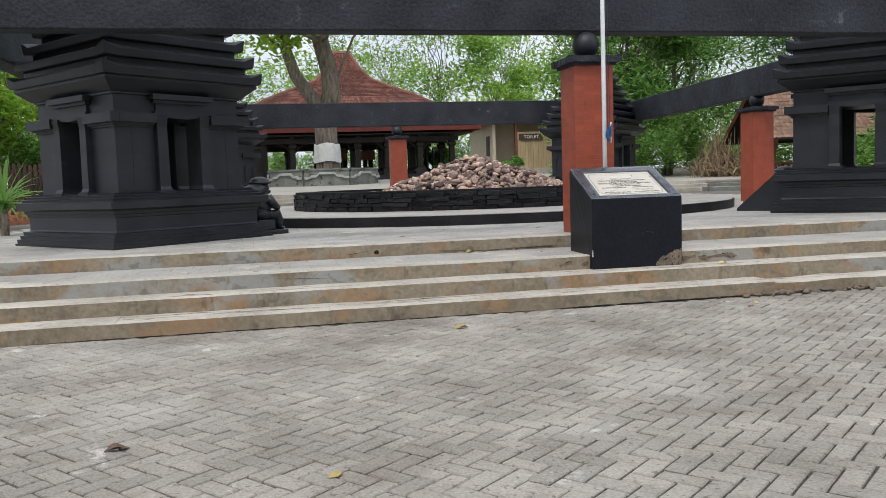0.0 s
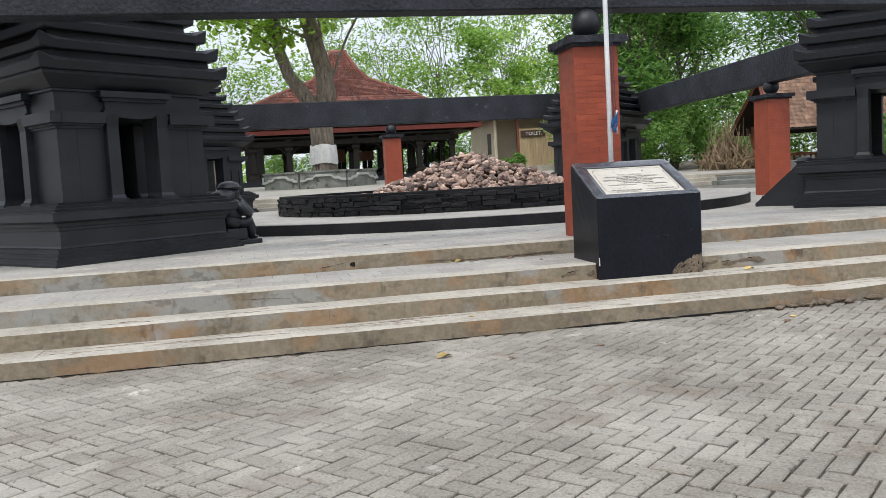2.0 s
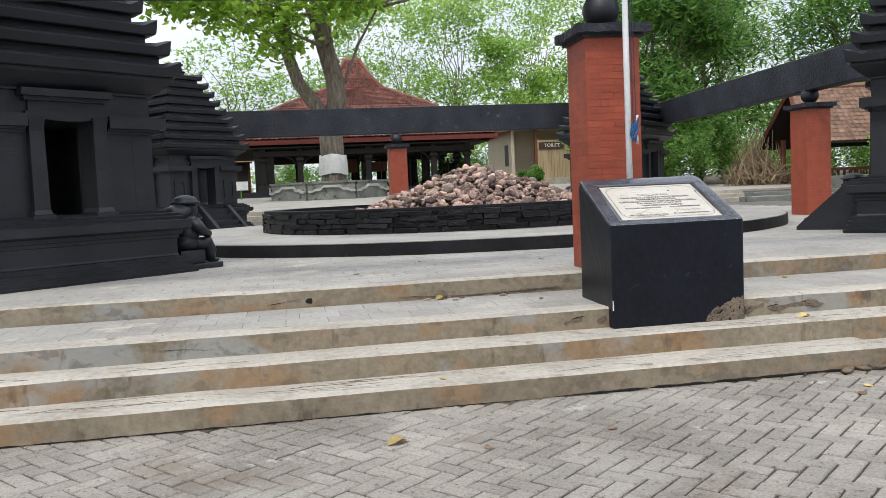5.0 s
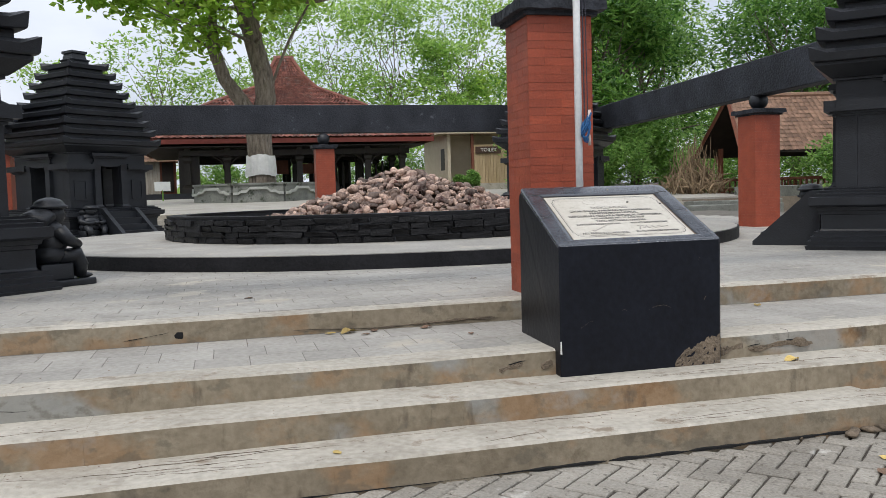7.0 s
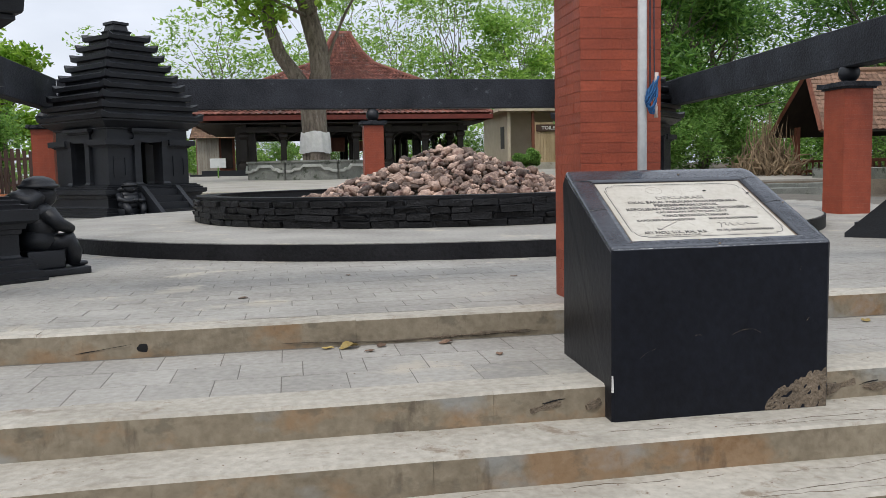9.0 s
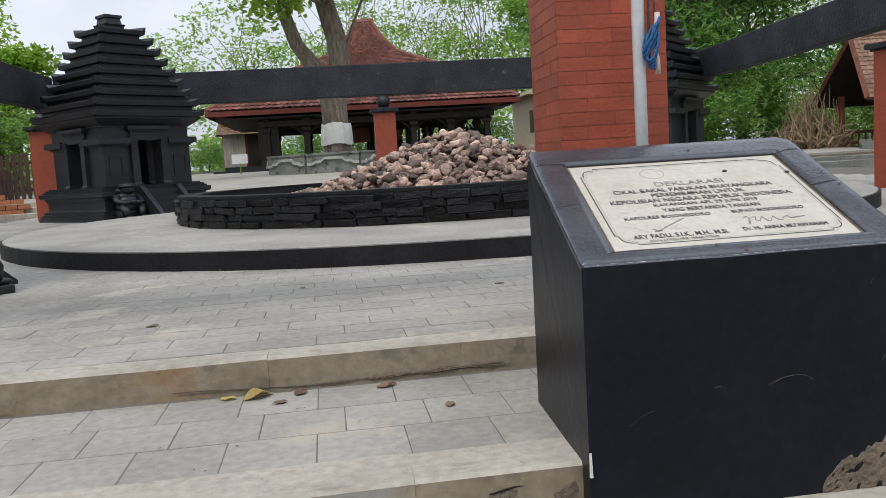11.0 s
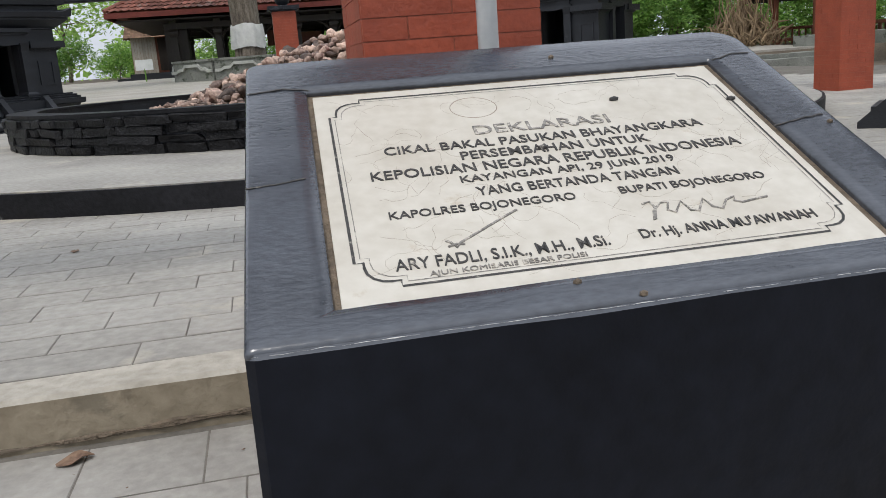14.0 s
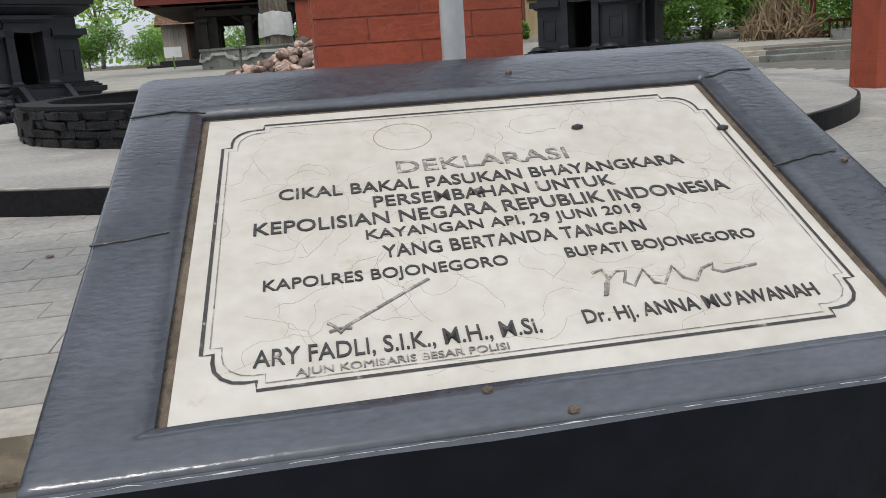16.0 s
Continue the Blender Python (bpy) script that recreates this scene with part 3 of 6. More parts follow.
def build_beam(name, a, b, label, deep=0.72):
    """A deep black concrete beam from a to b with worn arrises."""
    a, b = Vector(a), Vector(b)
    d = (b - a)
    n = int(d.length / 0.4)
    u = d.normalized()
    s = Vector((-u.y, u.x, 0))
    bm = bmesh.new()
    rings = []
    for i in range(n + 1):
        p = a + d * (i / n)
        k = [0.008 * noise.noise((p.x * 2 + j * 7, p.y * 2, j)) for j in range(8)]
        c = 0.015
        rings.append([tuple(p + s * (q + k[j]) + Vector((0, 0, z + k[(j + 3) % 8]))) for j, (q, z) in enumerate(((-0.15 + c, 0), (0.15 - c, 0), (0.15, c), (0.15, deep - c), (0.15 - c, deep), (-0.15 + c, deep), (-0.15, deep - c), (-0.15, c)))])
    loft(bm, rings)
    return tagged(part(name, bm, M_BEAM), label, "beam")


ZB = 2.98
build_beam("front_beam", (-5.1, 10.0, ZB), (10.7, 10.0, ZB), "long black concrete beam with flaking paint over the entrance")
build_beam("rear_beam", (-4.6, 26.0, ZB), (10.1, 26.0, ZB), "long black concrete beam across the rear")
build_beam("side_beam", (8.75, 10.17, ZB - 0.12), (10.3, 25.83, ZB - 0.06), "black concrete beam with grey worn patches", 0.63)
build_beam("side_beam", (-4.75, 10.17, ZB), (-4.75, 25.83, ZB), "black concrete beam along the fence side")


# ---- flagpole ----
def build_flagpole():
    fp = thing("flagpole", "white painted steel flagpole with tied halyard", "flagpole", pose(2.479, 9.431, ZP - RISE))
    bm = bmesh.new()
    tube(bm, [(0, 0, 0), (0, 0, 2.0), (0.002, 0, 6.2)], [0.0255, 0.025, 0.022], 16)
    smooth(part("pole", bm, M_WHITE, fp))
    bm = bmesh.new()
    ball(bm, (0.002, 0, 6.23), 0.045)
    part("truck", bm, M_WHITE, fp)
    for dx, r, nm in ((0.034, 0.0045, "halyard"), (0.062, 0.0035, "halyard")):
        bm = bmesh.new()
        pts = [(dx + 0.006 * math.sin(z * 1.3 + dx * 40), -0.012, 1.24 + z) for z in np.linspace(0, 4.9, 24)]
        tube(bm, pts, [r] * len(pts), 6)
        part(nm, bm, M_ROPEDARK, fp, "thin dark cord")
    rng = random.Random(3)
    bm = bmesh.new()
    for k in range(7):
        pts = [(0.036 + 0.02 * math.cos(a) * (1 + 0.1 * k % 3) + 0.006 * rng.uniform(-1, 1), -0.03 - 0.006 * k % 0.02 + 0.02 * math.sin(a), 1.29 + 0.07 * math.sin(a + 0.3 * k) + 0.01 * k) for a in np.linspace(0, 2 * math.pi, 14)]
        tube(bm, pts, [0.006] * 14, 6)
    smooth(part("cord_coil", bm, M_ROPE, fp, "coil of blue cord"))
    for z0, z1, x1 in ((1.31, 1.2, 0.062), (1.35, 1.44, 0.066)):
        bm = bmesh.new()
        tube(bm, [(0.05, -0.04, z0), (0.06, -0.045, (z0 + z1) / 2), (x1, -0.04, z1)], [0.008, 0.009, 0.011], 8)
        smooth(part("cord_end", bm, M_ROPEPALE, fp, "pale frayed cord end"))


build_flagpole()


# ---- plaque stand ----
def taper(top):
    """Draw the stand's far corners in a little: it was not built square."""
    for ob in top.children:
        m = ob.matrix_basis.copy()
        ob.matrix_basis = Matrix()
        for v in ob.data.vertices:
            p = m @ v.co
            f = p.x - 1.88
            v.co = (p.x + (p.y - 8.375) * (0.052 * (1 - f) + 0.012 * f), p.y, p.z)


def build_stand():
    st = thing("plaque_stand", "black painted masonry stand with a sloping top", "plaque stand")
    xl, xr, yf, zb, zf = 1.878, 2.883, 8.375, RISE * 2, 1.026
    t = math.tan(radians(25.0))
    yb = 9.08
    zt = zf + (yb - yf) * t
    prof = [(yf - 0.004, zb), (yf, zf - 0.012), (yf + 0.004, zf - 0.0045), (yf + 0.012, zf - 0.001), (yf + 0.02, zf - 0.011)]
    prof += [(yf + 0.02 + (yb - yf - 0.108) * k / 6, zf - 0.011 + (yb - yf - 0.108) * k / 6 * t) for k in range(1, 7)]
    for a in (20, 45, 70, 90):
        prof.append((yb - 0.09 + 0.09 * math.sin(radians(a)) + 0.02, zt - 0.088 + 0.06 * math.cos(radians(a - 15))))
    prof += [(yb + 0.022, zt - 0.3), (yb + 0.02, zb)]
    bm = bmesh.new()
    rings = []
    xs = [xl - 0.004] + [xl + 0.008 + (xr - xl - 0.016) * k / 10 for k in range(11)] + [xr + 0.004]
    for i, x in enumerate(xs):
        e = 0.008 if i in (0, len(xs) - 1) else 0
        rings.append([(x + (0.006 * noise.noise((y * 6, z * 6, i)) if e else 0), y + (e if j < 3 else 0), z - (e if 1 < j < len(prof) - 2 else 0) + 0.003 * noise.noise((x * 5, y * 5, 1))) for j, (y, z) in enumerate(prof)])
    vs = [[bm.verts.new(p) for p in r] for r in rings]
    k = len(prof)
    for a, b in zip(vs, vs[1:]):
        for j in range(k):
            q = (j + 1) % k
            bm.faces.new((a[j], b[j], b[q], a[q]))
    bm.faces.new(list(reversed(vs[0])))
    bm.faces.new(vs[-1])
    bmesh.ops.recalc_face_normals(bm, faces=bm.faces[:])
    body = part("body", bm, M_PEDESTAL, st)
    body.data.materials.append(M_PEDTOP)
    # upward faces get the colour with the sky sheen painted in
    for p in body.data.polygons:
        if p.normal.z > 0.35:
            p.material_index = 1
    # broken plaster at the foot
    bm = bmesh.new()
    cols = []
    for i in range(27):
        u = i / 26
        px = 2.58 + (xr - 0.006 - 2.58) * u
        top = RISE * 2 + 0.012 + 0.175 * u ** 0.5 + 0.02 * noise.noise((u * 6, 2, 0)) + 0.008 * noise.noise((u * 19, 5, 0))
        cols.append([bm.verts.new((px, 8.3745 - (0.0 if j == 8 else 0.005 + 0.006 * max(-0.6, noise.noise((u * 9, j * 0.9, 4))) + 0.004 * noise.noise((u * 23, j * 2.1, 9))), RISE * 2 + 0.001 + (top - RISE * 2) * j / 8)) for j in range(9)])
    for a, b in zip(cols, cols[1:]):
        for j in range(8):
            bm.faces.new((a[j], b[j], b[j + 1], a[j + 1]))
    part("bare_patch", bm, M_RAW, st, "bare crumbling cement where plaster broke off")
    bm = bmesh.new()
    tube(bm, [(1.875, 8.37, RISE * 2 + 0.13), (1.874, 8.369, RISE * 2 + 0.2)], [0.006, 0.004], 6)
    part("chip", bm, M_CLOTH, st, "white chip on the corner")
    # scratches in the front paint
    for k, (x0, z0, x1, z1) in enumerate(((1.995, 0.55, 2.07, 0.59), (2.25, 0.637, 2.285, 0.632), (2.42, 0.63, 2.5, 0.652), (2.5, 0.652, 2.555, 0.634), (2.775, 0.668, 2.79, 0.686), (2.74, 0.9, 2.752, 0.915))):
        bm = bmesh.new()
        tube(bm, [(x0 + (x1 - x0) * i / 6, yf - 0.0035, z0 + (z1 - z0) * i / 6 + 0.006 * math.sin(math.pi * i / 6)) for i in range(7)], [0.0009 * abs(noise.noise((i * 0.9, k * 3.1, 0.4))) + 0.0001 for i in range(7)], 4)
        part("scratch", bm, M_RAW, st)
    # cracks in the painted rim
    tilt = Matrix.Translation((xl, yf + 0.012, zf)) @ Matrix.Rotation(radians(25.0), 4, "X")
    rim = bmesh.new()
    rl, rw = (yb - 0.02 - yf) / math.cos(radians(25)), xr - xl


    def frame_loop(u0, u1, v0, v1, radii, z):
        out = []
        cs = [(u0, v0, 180), (u1, v0, 270), (u1, v1, 0), (u0, v1, 90)]
        for i, (u, v, a0) in enumerate(cs):
            r = radii[i]
            cu, cv = u + (r if u == u0 else -r), v + (r if v == v0 else -r)
            out += [Vector((cu + r * math.cos(radians(a0 + 15 * k)), cv + r * math.sin(radians(a0 + 15 * k)), z)) for k in range(7)]
            un, vn, an = cs[(i + 1) % 4]
            rn = radii[(i + 1) % 4]
            nu, nv = un + (rn if un == u0 else -rn), vn + (rn if vn == v0 else -rn)
            end = Vector((nu + rn * math.cos(radians(an)), nv + rn * math.sin(radians(an)), z))
            last = out[-1]
            out += [last + (end - last) * (k / 14) for k in range(1, 14)]
        return out

    hole = (0.103, 0.892, 0.044, 0.622)
    small, big = (0.003,) * 4, (0.008, 0.008, 0.05, 0.025)
    outer = (-0.004, rw + 0.004, -0.012, rl)
    a = frame_loop(*hole, small, 0.0022)
    b = frame_loop(outer[0] + 0.008, outer[1] - 0.008, outer[2] + 0.008, outer[3] - 0.008, big, 0.003)
    rings = [frame_loop(*hole, small, -0.016), frame_loop(*hole, small, -0.002), a] + [[p.lerp(q, k / 4) for p, q in zip(a, b)] for k in (1, 2, 3)]
    rings += [b, frame_loop(outer[0] + 0.003, outer[1] - 0.003, outer[2] + 0.003, outer[3] - 0.003, big, 0.0008), frame_loop(*outer, big, -0.0045), frame_loop(*outer, big, -0.02)]
    loft(rim, rings, caps=False)
    bmesh.ops.recalc_face_normals(rim, faces=rim.faces[:])
    for v in rim.verts:
        v.co = tilt @ (v.co + Vector((0, 0, 0.0015 * noise.noise(v.co * 14))))
    smooth(part("rim", rim, M_PEDTOP, st, "satin black plastered rim, sky sheen in its colour"))
    tilt = tilt @ Matrix.Translation((0, 0, 0.0025))
    for pts in (((-0.002, 0.33), (0.05, 0.335), (0.095, 0.345)), ((0.88, 0.36), (0.94, 0.375), (1.0, 0.385)), ((0.0, 0.63), (0.06, 0.64), (0.12, 0.625)), ((0.9, 0.62), (0.95, 0.64), (1.0, 0.64))):
        bm = bmesh.new()
        dense = []
        for (a0, b0), (a1, b1) in zip(pts, pts[1:]):
            dense += [tilt @ Vector((a0 + (a1 - a0) * k / 5, b0 + (b1 - b0) * k / 5 + 0.003 * noise.noise((a0 * 40 + k, b0 * 30, 0)), 0.001)) for k in range(5)]
        tube(bm, dense, [0.0016] * len(dense), 4)
        part("crack", bm, M_INK, st)
    # worn pale arris along the front edge
    bm = bmesh.new()
    pts = [tilt @ Vector((0.004 + 0.992 * k / 60, -0.0125 + 0.002 * noise.noise((k * 0.7, 0, 0)), -0.0055 + 0.0015 * noise.noise((k * 0.9, 3, 0)))) for k in range(61)]
    tube(bm, pts, [0.0011 * max(0.05, noise.noise((k * 0.85, 7, 0)) + 0.15) for k in range(61)], 5)
    part("worn_edge", bm, M_CLOTH, st, "pale chipped paint along the front edge")
    # small bolts and chips
    for u, v in ((0.585, 0.685), (0.985, 0.355), (0.411, 0.034), (0.486, -0.004)):
        bm = bmesh.new()
        ball(bm, tilt @ Vector((u, v, 0.002)), 0.0055, (1.2, 0.7, 0.9), 1)
        part("fixing_stud", bm, M_RAW, st)
    taper(st)
    return tilt @ Matrix.Translation((0, 0, -0.01))


TILT = build_stand()
PW, PH, PU, PV = 0.767, 0.566, 0.113, 0.048


def on_plaque(u, v, lift=0.0045):
    """Pose on the plaque's plane: metres across from the stand's side and up from its front edge."""
    return TILT @ Matrix.Translation((u, v, lift))


def build_plaque():
    pl = thing("plaque", "cream marble plaque with engraved black lettering", "plaque")
    bm = bmesh.new()
    box(bm, -0.012, PW + 0.012, -0.01, PH + 0.01, -0.01, 0.001)
    for v in bm.verts:
        v.co = TILT @ (v.co + Vector((PU, PV, 0)))
    part("mortar_bed", bm, M_RAW, pl, "rough grey mortar edge")
    bm = bmesh.new()
    box(bm, 0, PW, 0, PH, -0.006, 0.0036, bevel=0.0015)
    for v in bm.verts:
        v.co = TILT @ (v.co + Vector((PU, PV, 0)))
    part("slab", bm, M_MARBLE, pl)
    # engraved border with stepped corners
    u0, u1, v0, v1, c = 0.024, 0.75, 0.031, 0.542, 0.044
    path = []
    for (cx, cy, s) in ((u0, v0, 0), (u1, v0, 1), (u1, v1, 2), (u0, v1, 3)):
        sx, sy = (1 if s in (0, 3) else -1), (1 if s in (0, 1) else -1)
        arc = [(cx, cy + sy * (c + 0.012)), (cx + sx * 0.012, cy + sy * (c + 0.012)), (cx + sx * 0.012, cy + sy * c)]
        arc += [(cx + sx * (0.012 + (c - 0.012) * (1 - math.cos(a))), cy + sy * (c - (c - 0.012) * math.sin(a))) for a in (0.4, 0.8, 1.2)]
        arc += [(cx + sx * c, cy + sy * 0.012), (cx + sx * (c + 0.012), cy + sy * 0.012), (cx + sx * (c + 0.012), cy)]
        path += arc if s in (0, 2) else arc[::-1]
    for inset, w in ((0.0, 0.0042), (0.0085, 0.0014)):
        bm = bmesh.new()
        mid = Vector((PW / 2, PH / 2, 0))
        pts = [Vector((x, y, 0)) for x, y in path]
        pts = [p + Vector((math.copysign(inset, mid.x - p.x), math.copysign(inset, mid.y - p.y), 0)) for p in pts]
        n = len(pts)
        vo = []
        for i in range(n):
            d = (pts[(i + 1) % n] - pts[i - 1]).normalized()
            s = Vector((-d.y, d.x, 0)) * w / 2
            vo.append([bm.verts.new(TILT @ (p + Vector((PU, PV, 0.0042)))) for p in (pts[i] + s, pts[i] - s)])
        for i in range(n):
            a, b = vo[i], vo[(i + 1) % n]
            bm.faces.new((a[0], a[1], b[1], b[0]))
        part("border_line", bm, M_INK if inset == 0 else M_INKPALE, pl)
    rows = [("DEKLARASI", 0.372, 0.434, 0.241, 0.0285, M_INKPALE, 0.012),
            ("CIKAL BAKAL PASUKAN BHAYANGKARA", 0.214, 0.3955, 0.554, 0.0235, M_INK, 0.014),
            ("PERSEMBAHAN UNTUK", 0.333, 0.3615, 0.322, 0.0235, M_INK, 0.014),
            ("KEPOLISIAN NEGARA REPUBLIK INDONESIA", 0.184, 0.326, 0.619, 0.0245, M_INK, 0.014),
            ("KAYANGAN API, 29 JUNI 2019", 0.318, 0.2915, 0.352, 0.024, M_INK, 0.006),
            ("YANG BERTANDA TANGAN", 0.335, 0.2595, 0.325, 0.0225, M_INK, 0.006),
            ("KAPOLRES BOJONEGORO", 0.197, 0.2175, 0.28, 0.0235, M_INK, 0.004),
            ("BUPATI BOJONEGORO", 0.548, 0.2185, 0.241, 0.0235, M_INK, 0.004),
            ("ARY FADLI, S.I.K., M.H., M.Si.", 0.189, 0.105, 0.298, 0.027, M_INK, 0.008),
            ("AJUN KOMISARIS BESAR POLISI", 0.231, 0.088, 0.216, 0.0125, M_INKPALE, 0.003),
            ("Dr. Hj. ANNA MU'AWANAH", 0.536, 0.107, 0.273, 0.028, M_INK, 0.008)]
    for text, u, v, w, h, m, bold in rows:
        words("lettering", text, w, m, pl, on_plaque(u, v), aspect=h, bold=bold)
    for strokes in ([(0.265, 0.161), (0.272, 0.155), (0.278, 0.144), (0.284, 0.153), (0.314, 0.172), (0.353, 0.197), (0.381, 0.214)], [(0.266, 0.147), (0.278, 0.151), (0.29, 0.149)],
                    [(0.567, 0.192), (0.58, 0.196), (0.583, 0.179), (0.573, 0.154), (0.57, 0.152), (0.578, 0.174), (0.595, 0.191), (0.607, 0.189), (0.599, 0.171), (0.608, 0.163), (0.627, 0.189), (0.633, 0.164), (0.644, 0.161), (0.663, 0.189), (0.669, 0.167), (0.681, 0.159), (0.696, 0.179), (0.713, 0.186), (0.708, 0.175), (0.718, 0.169), (0.741, 0.173), (0.763, 0.176)]):
        bm = bmesh.new()
        pts = [on_plaque(u, v, 0.0038).translation for u, v in strokes]
        tube(bm, pts, [0.0022] * len(pts), 5)
        part("signature", bm, M_INKPALE, pl, "engraved grey signature")
    # rubbed round emblem and hairline veins
    bm = bmesh.new()
    pts = [on_plaque(0.39 + 0.042 * math.cos(a), 0.528 + 0.036 * math.sin(a), 0.0035).translation for a in np.linspace(0, 2 * math.pi, 28)]
    tube(bm, pts, [0.0009] * 28, 4)
    part("worn_emblem", bm, M_VEIN, pl, "rubbed-out round emblem")
    rng = random.Random(8)
    for k in range(120):
        u, v, a = rng.random(), rng.random(), rng.uniform(0, 6.3)
        pts = []
        for i in range(9):
            if not (0.02 < u < 0.98 and 0.02 < v < 0.98):
                break
            pts.append(on_plaque(PU + u * PW, PV + v * PH, 0.0033).translation)
            a += rng.uniform(-0.9, 0.9)
            u += 0.014 * math.cos(a)
            v += 0.02 * math.sin(a)
        if len(pts) > 3:
            bm = bmesh.new()
            tube(bm, pts, [0.0006] * len(pts), 3)
            part("vein", bm, M_VEIN, pl)
    for u, v in ((0.648, 0.51), (0.862, 0.474), (0.47, 0.372)):
        bm = bmesh.new()
        ball(bm, on_plaque(u, v, 0.0065).translation, 0.008, (1.3, 0.55, 0.6), 1)
        part("fixing_stud", bm, M_INK, pl, "dark rusty fixing stud")
    taper(pl)


build_plaque()


# ---- black shrines ----
def build_shrine():
    sh = thing("shrine", "black painted stone shrine with stepped pyramid roof", "shrine", group="corner shrines")
    b = bmesh.new()
    square_profile(b, [(1.2, 0), (1.21, 0.045), (1.185, 0.05), (1.185, 0.062), (1.19, 0.1), (1.155, 0.105), (1.155, 0.117), (1.16, 0.15), (1.125, 0.155), (1.125, 0.167), (1.13, 0.2), (1.07, 0.21), (1.06, 0.23), (1.06, 0.39), (1.075, 0.395), (1.08, 0.43), (1.1, 0.435), (1.11, 0.475), (1.15, 0.48), (1.175, 0.5), (1.18, 0.585), (1.12, 0.59), (1.12, 0.6), (1.125, 0.625), (1.08, 0.63), (1.08, 0.638), (1.085, 0.66), (1.03, 0.665), (1.03, 0.672), (1.035, 0.69)])
    part("plinth", b, M_BLACK, sh)
    H0, H1, H2 = 0.69, 1.6, 2.08
    w, o = 0.92, 0.24
    for sx in (-1, 1):
        for sy in (-1, 1):
            b = bmesh.new()
            xa, xb = sorted((sx * o, sx * w))
            ya, yb = sorted((sy * o, sy * w))
            # L-shaped corner pier round a hollow cell
            ti = 0.22
            xi, yi = sx * (w - ti), sy * (w - ti)
            box(b, xa, xb, *sorted((yi, sy * w)), H0 - 0.01, H1 + 0.05)
            box(b, *sorted((xi, sx * w)), *sorted((sy * o, yi - sy * 0.002)), H0 - 0.01, H1 + 0.05)
            part("corner_pier", b, M_BLACK, sh)
    b = bmesh.new()
    cove = [(w - 0.004, H1 + 0.05), (w - 0.004, H2 - 0.2), (w + 0.03, H2 - 0.195), (w + 0.03, H2 - 0.17), (w + 0.05, H2 - 0.165), (w + 0.2, H2 - 0.035), (w + 0.2, H2)]
    square_profile(b, cove)
    part("cornice", b, M_BLACK, sh)
    for f in range(4):
        rot = Matrix.Rotation(f * math.pi / 2, 4, "Z")
        for s in (-1, 1):
            b = bmesh.new()
            x = s * 0.315
            rings = []
            for z, hw, dp in ((0.64, 0.11, 0.12), (0.7, 0.11, 0.12), (0.71, 0.09, 0.1), (0.75, 0.075, 0.08), (1.5, 0.07, 0.075), (1.58, 0.07, 0.09), (1.64, 0.085, 0.1)):
                rings.append([rot @ Vector(p) for p in ((x - hw, -w - dp, z), (x + hw, -w - dp, z), (x + hw, -w + 0.2, z), (x - hw, -w + 0.2, z))])
            loft(b, rings)
            part("door_jamb", b, M_BLACK, sh)
            # side ledge over the wall panel
            b = bmesh.new()
            xa, xb = (0.405, w) if s > 0 else (-w - 0.0, -0.405)
            for z0, z1, g in ((1.49, 1.515, 0.03), (1.515, 1.54, 0.06), (1.54, 1.66, 0.115)):
                box(b, xa, xb + (g if s > 0 else 0), -w - g, -w + 0.01, z0, z1, rot)
            part("wall_ledge", b, M_BLACK, sh)
            if f:
                continue
            b = bmesh.new()
            cx = s * 0.68
            for q in ((cx - 0.14, cx - 0.11, 0.86, 1.3), (cx + 0.11, cx + 0.14, 0.86, 1.3), (cx - 0.11, cx + 0.11, 1.27, 1.3), (cx - 0.11, cx + 0.11, 0.86, 0.89)):
                box(b, q[0], q[1], -w - 0.018, -w + 0.01, q[2], q[3], rot)
            part("panel_frame", b, M_BLACK, sh)
        b = bmesh.new()
        # curved lintel and stepped hood over the opening
        n = 10
        for y0, y1 in ((-w - 0.07, -w + 0.12),):
            ring = []
            for k in range(n + 1):
                x = (-0.5 + k / n) * 0.8
                z = 1.61 - 0.012 * math.cos(min(1, abs(x) / 0.36) * math.pi)
                ring.append([rot @ Vector(p) for p in ((x, y0, z), (x, y1, z), (x, y1, 1.69), (x, y0, 1.69))])
            loft(b, ring)
        part("lintel", b, M_BLACK, sh)
        b = bmesh.new()
        box(b, -0.36, 0.36, -w - 0.03, -w + 0.01, 1.69, 1.79, rot)
        box(b, -0.41, 0.41, -w - 0.07, -w + 0.01, 1.79, 1.83, rot)
        box(b, -0.45, 0.45, -w - 0.12, -w + 0.01, 1.83, 1.9, rot)
        part("door_hood", b, M_BLACK, sh)
    halves = (1.165, 1.1, 1.01, 0.92, 0.825, 0.735, 0.65, 0.565, 0.47)
    dz = 0.222
    for k, h in enumerate(halves):
        z = H2 + k * dz
        b = bmesh.new()
        nxt = (halves[k + 1] if k < 8 else 0.28)
        ts = (-1, -0.93, -0.84, -0.4, 0, 0.4, 0.84, 0.93)

        def edge(half, zz, lift):
            out = []
            for f in range(4):
                r = Matrix.Rotation(f * math.pi / 2, 4, "Z")
                for t in ts:
                    up = lift * max(0, abs(t) - 0.84) / 0.16
                    out.append(r @ Vector((half * t, -half, zz + up)))
            return out
        loft(b, [edge(h - 0.09, z, 0.0), edge(h - 0.012, z + 0.003, 0.012), edge(h, z + 0.012, 0.02), edge(h + 0.014, z + 0.095, 0.075), edge(h - 0.02, z + 0.103, 0.07), edge(nxt - 0.04, z + 0.15, 0.0), edge(nxt - 0.085, z + 0.155, 0.0), edge(nxt - 0.085, z + dz, 0.0)])
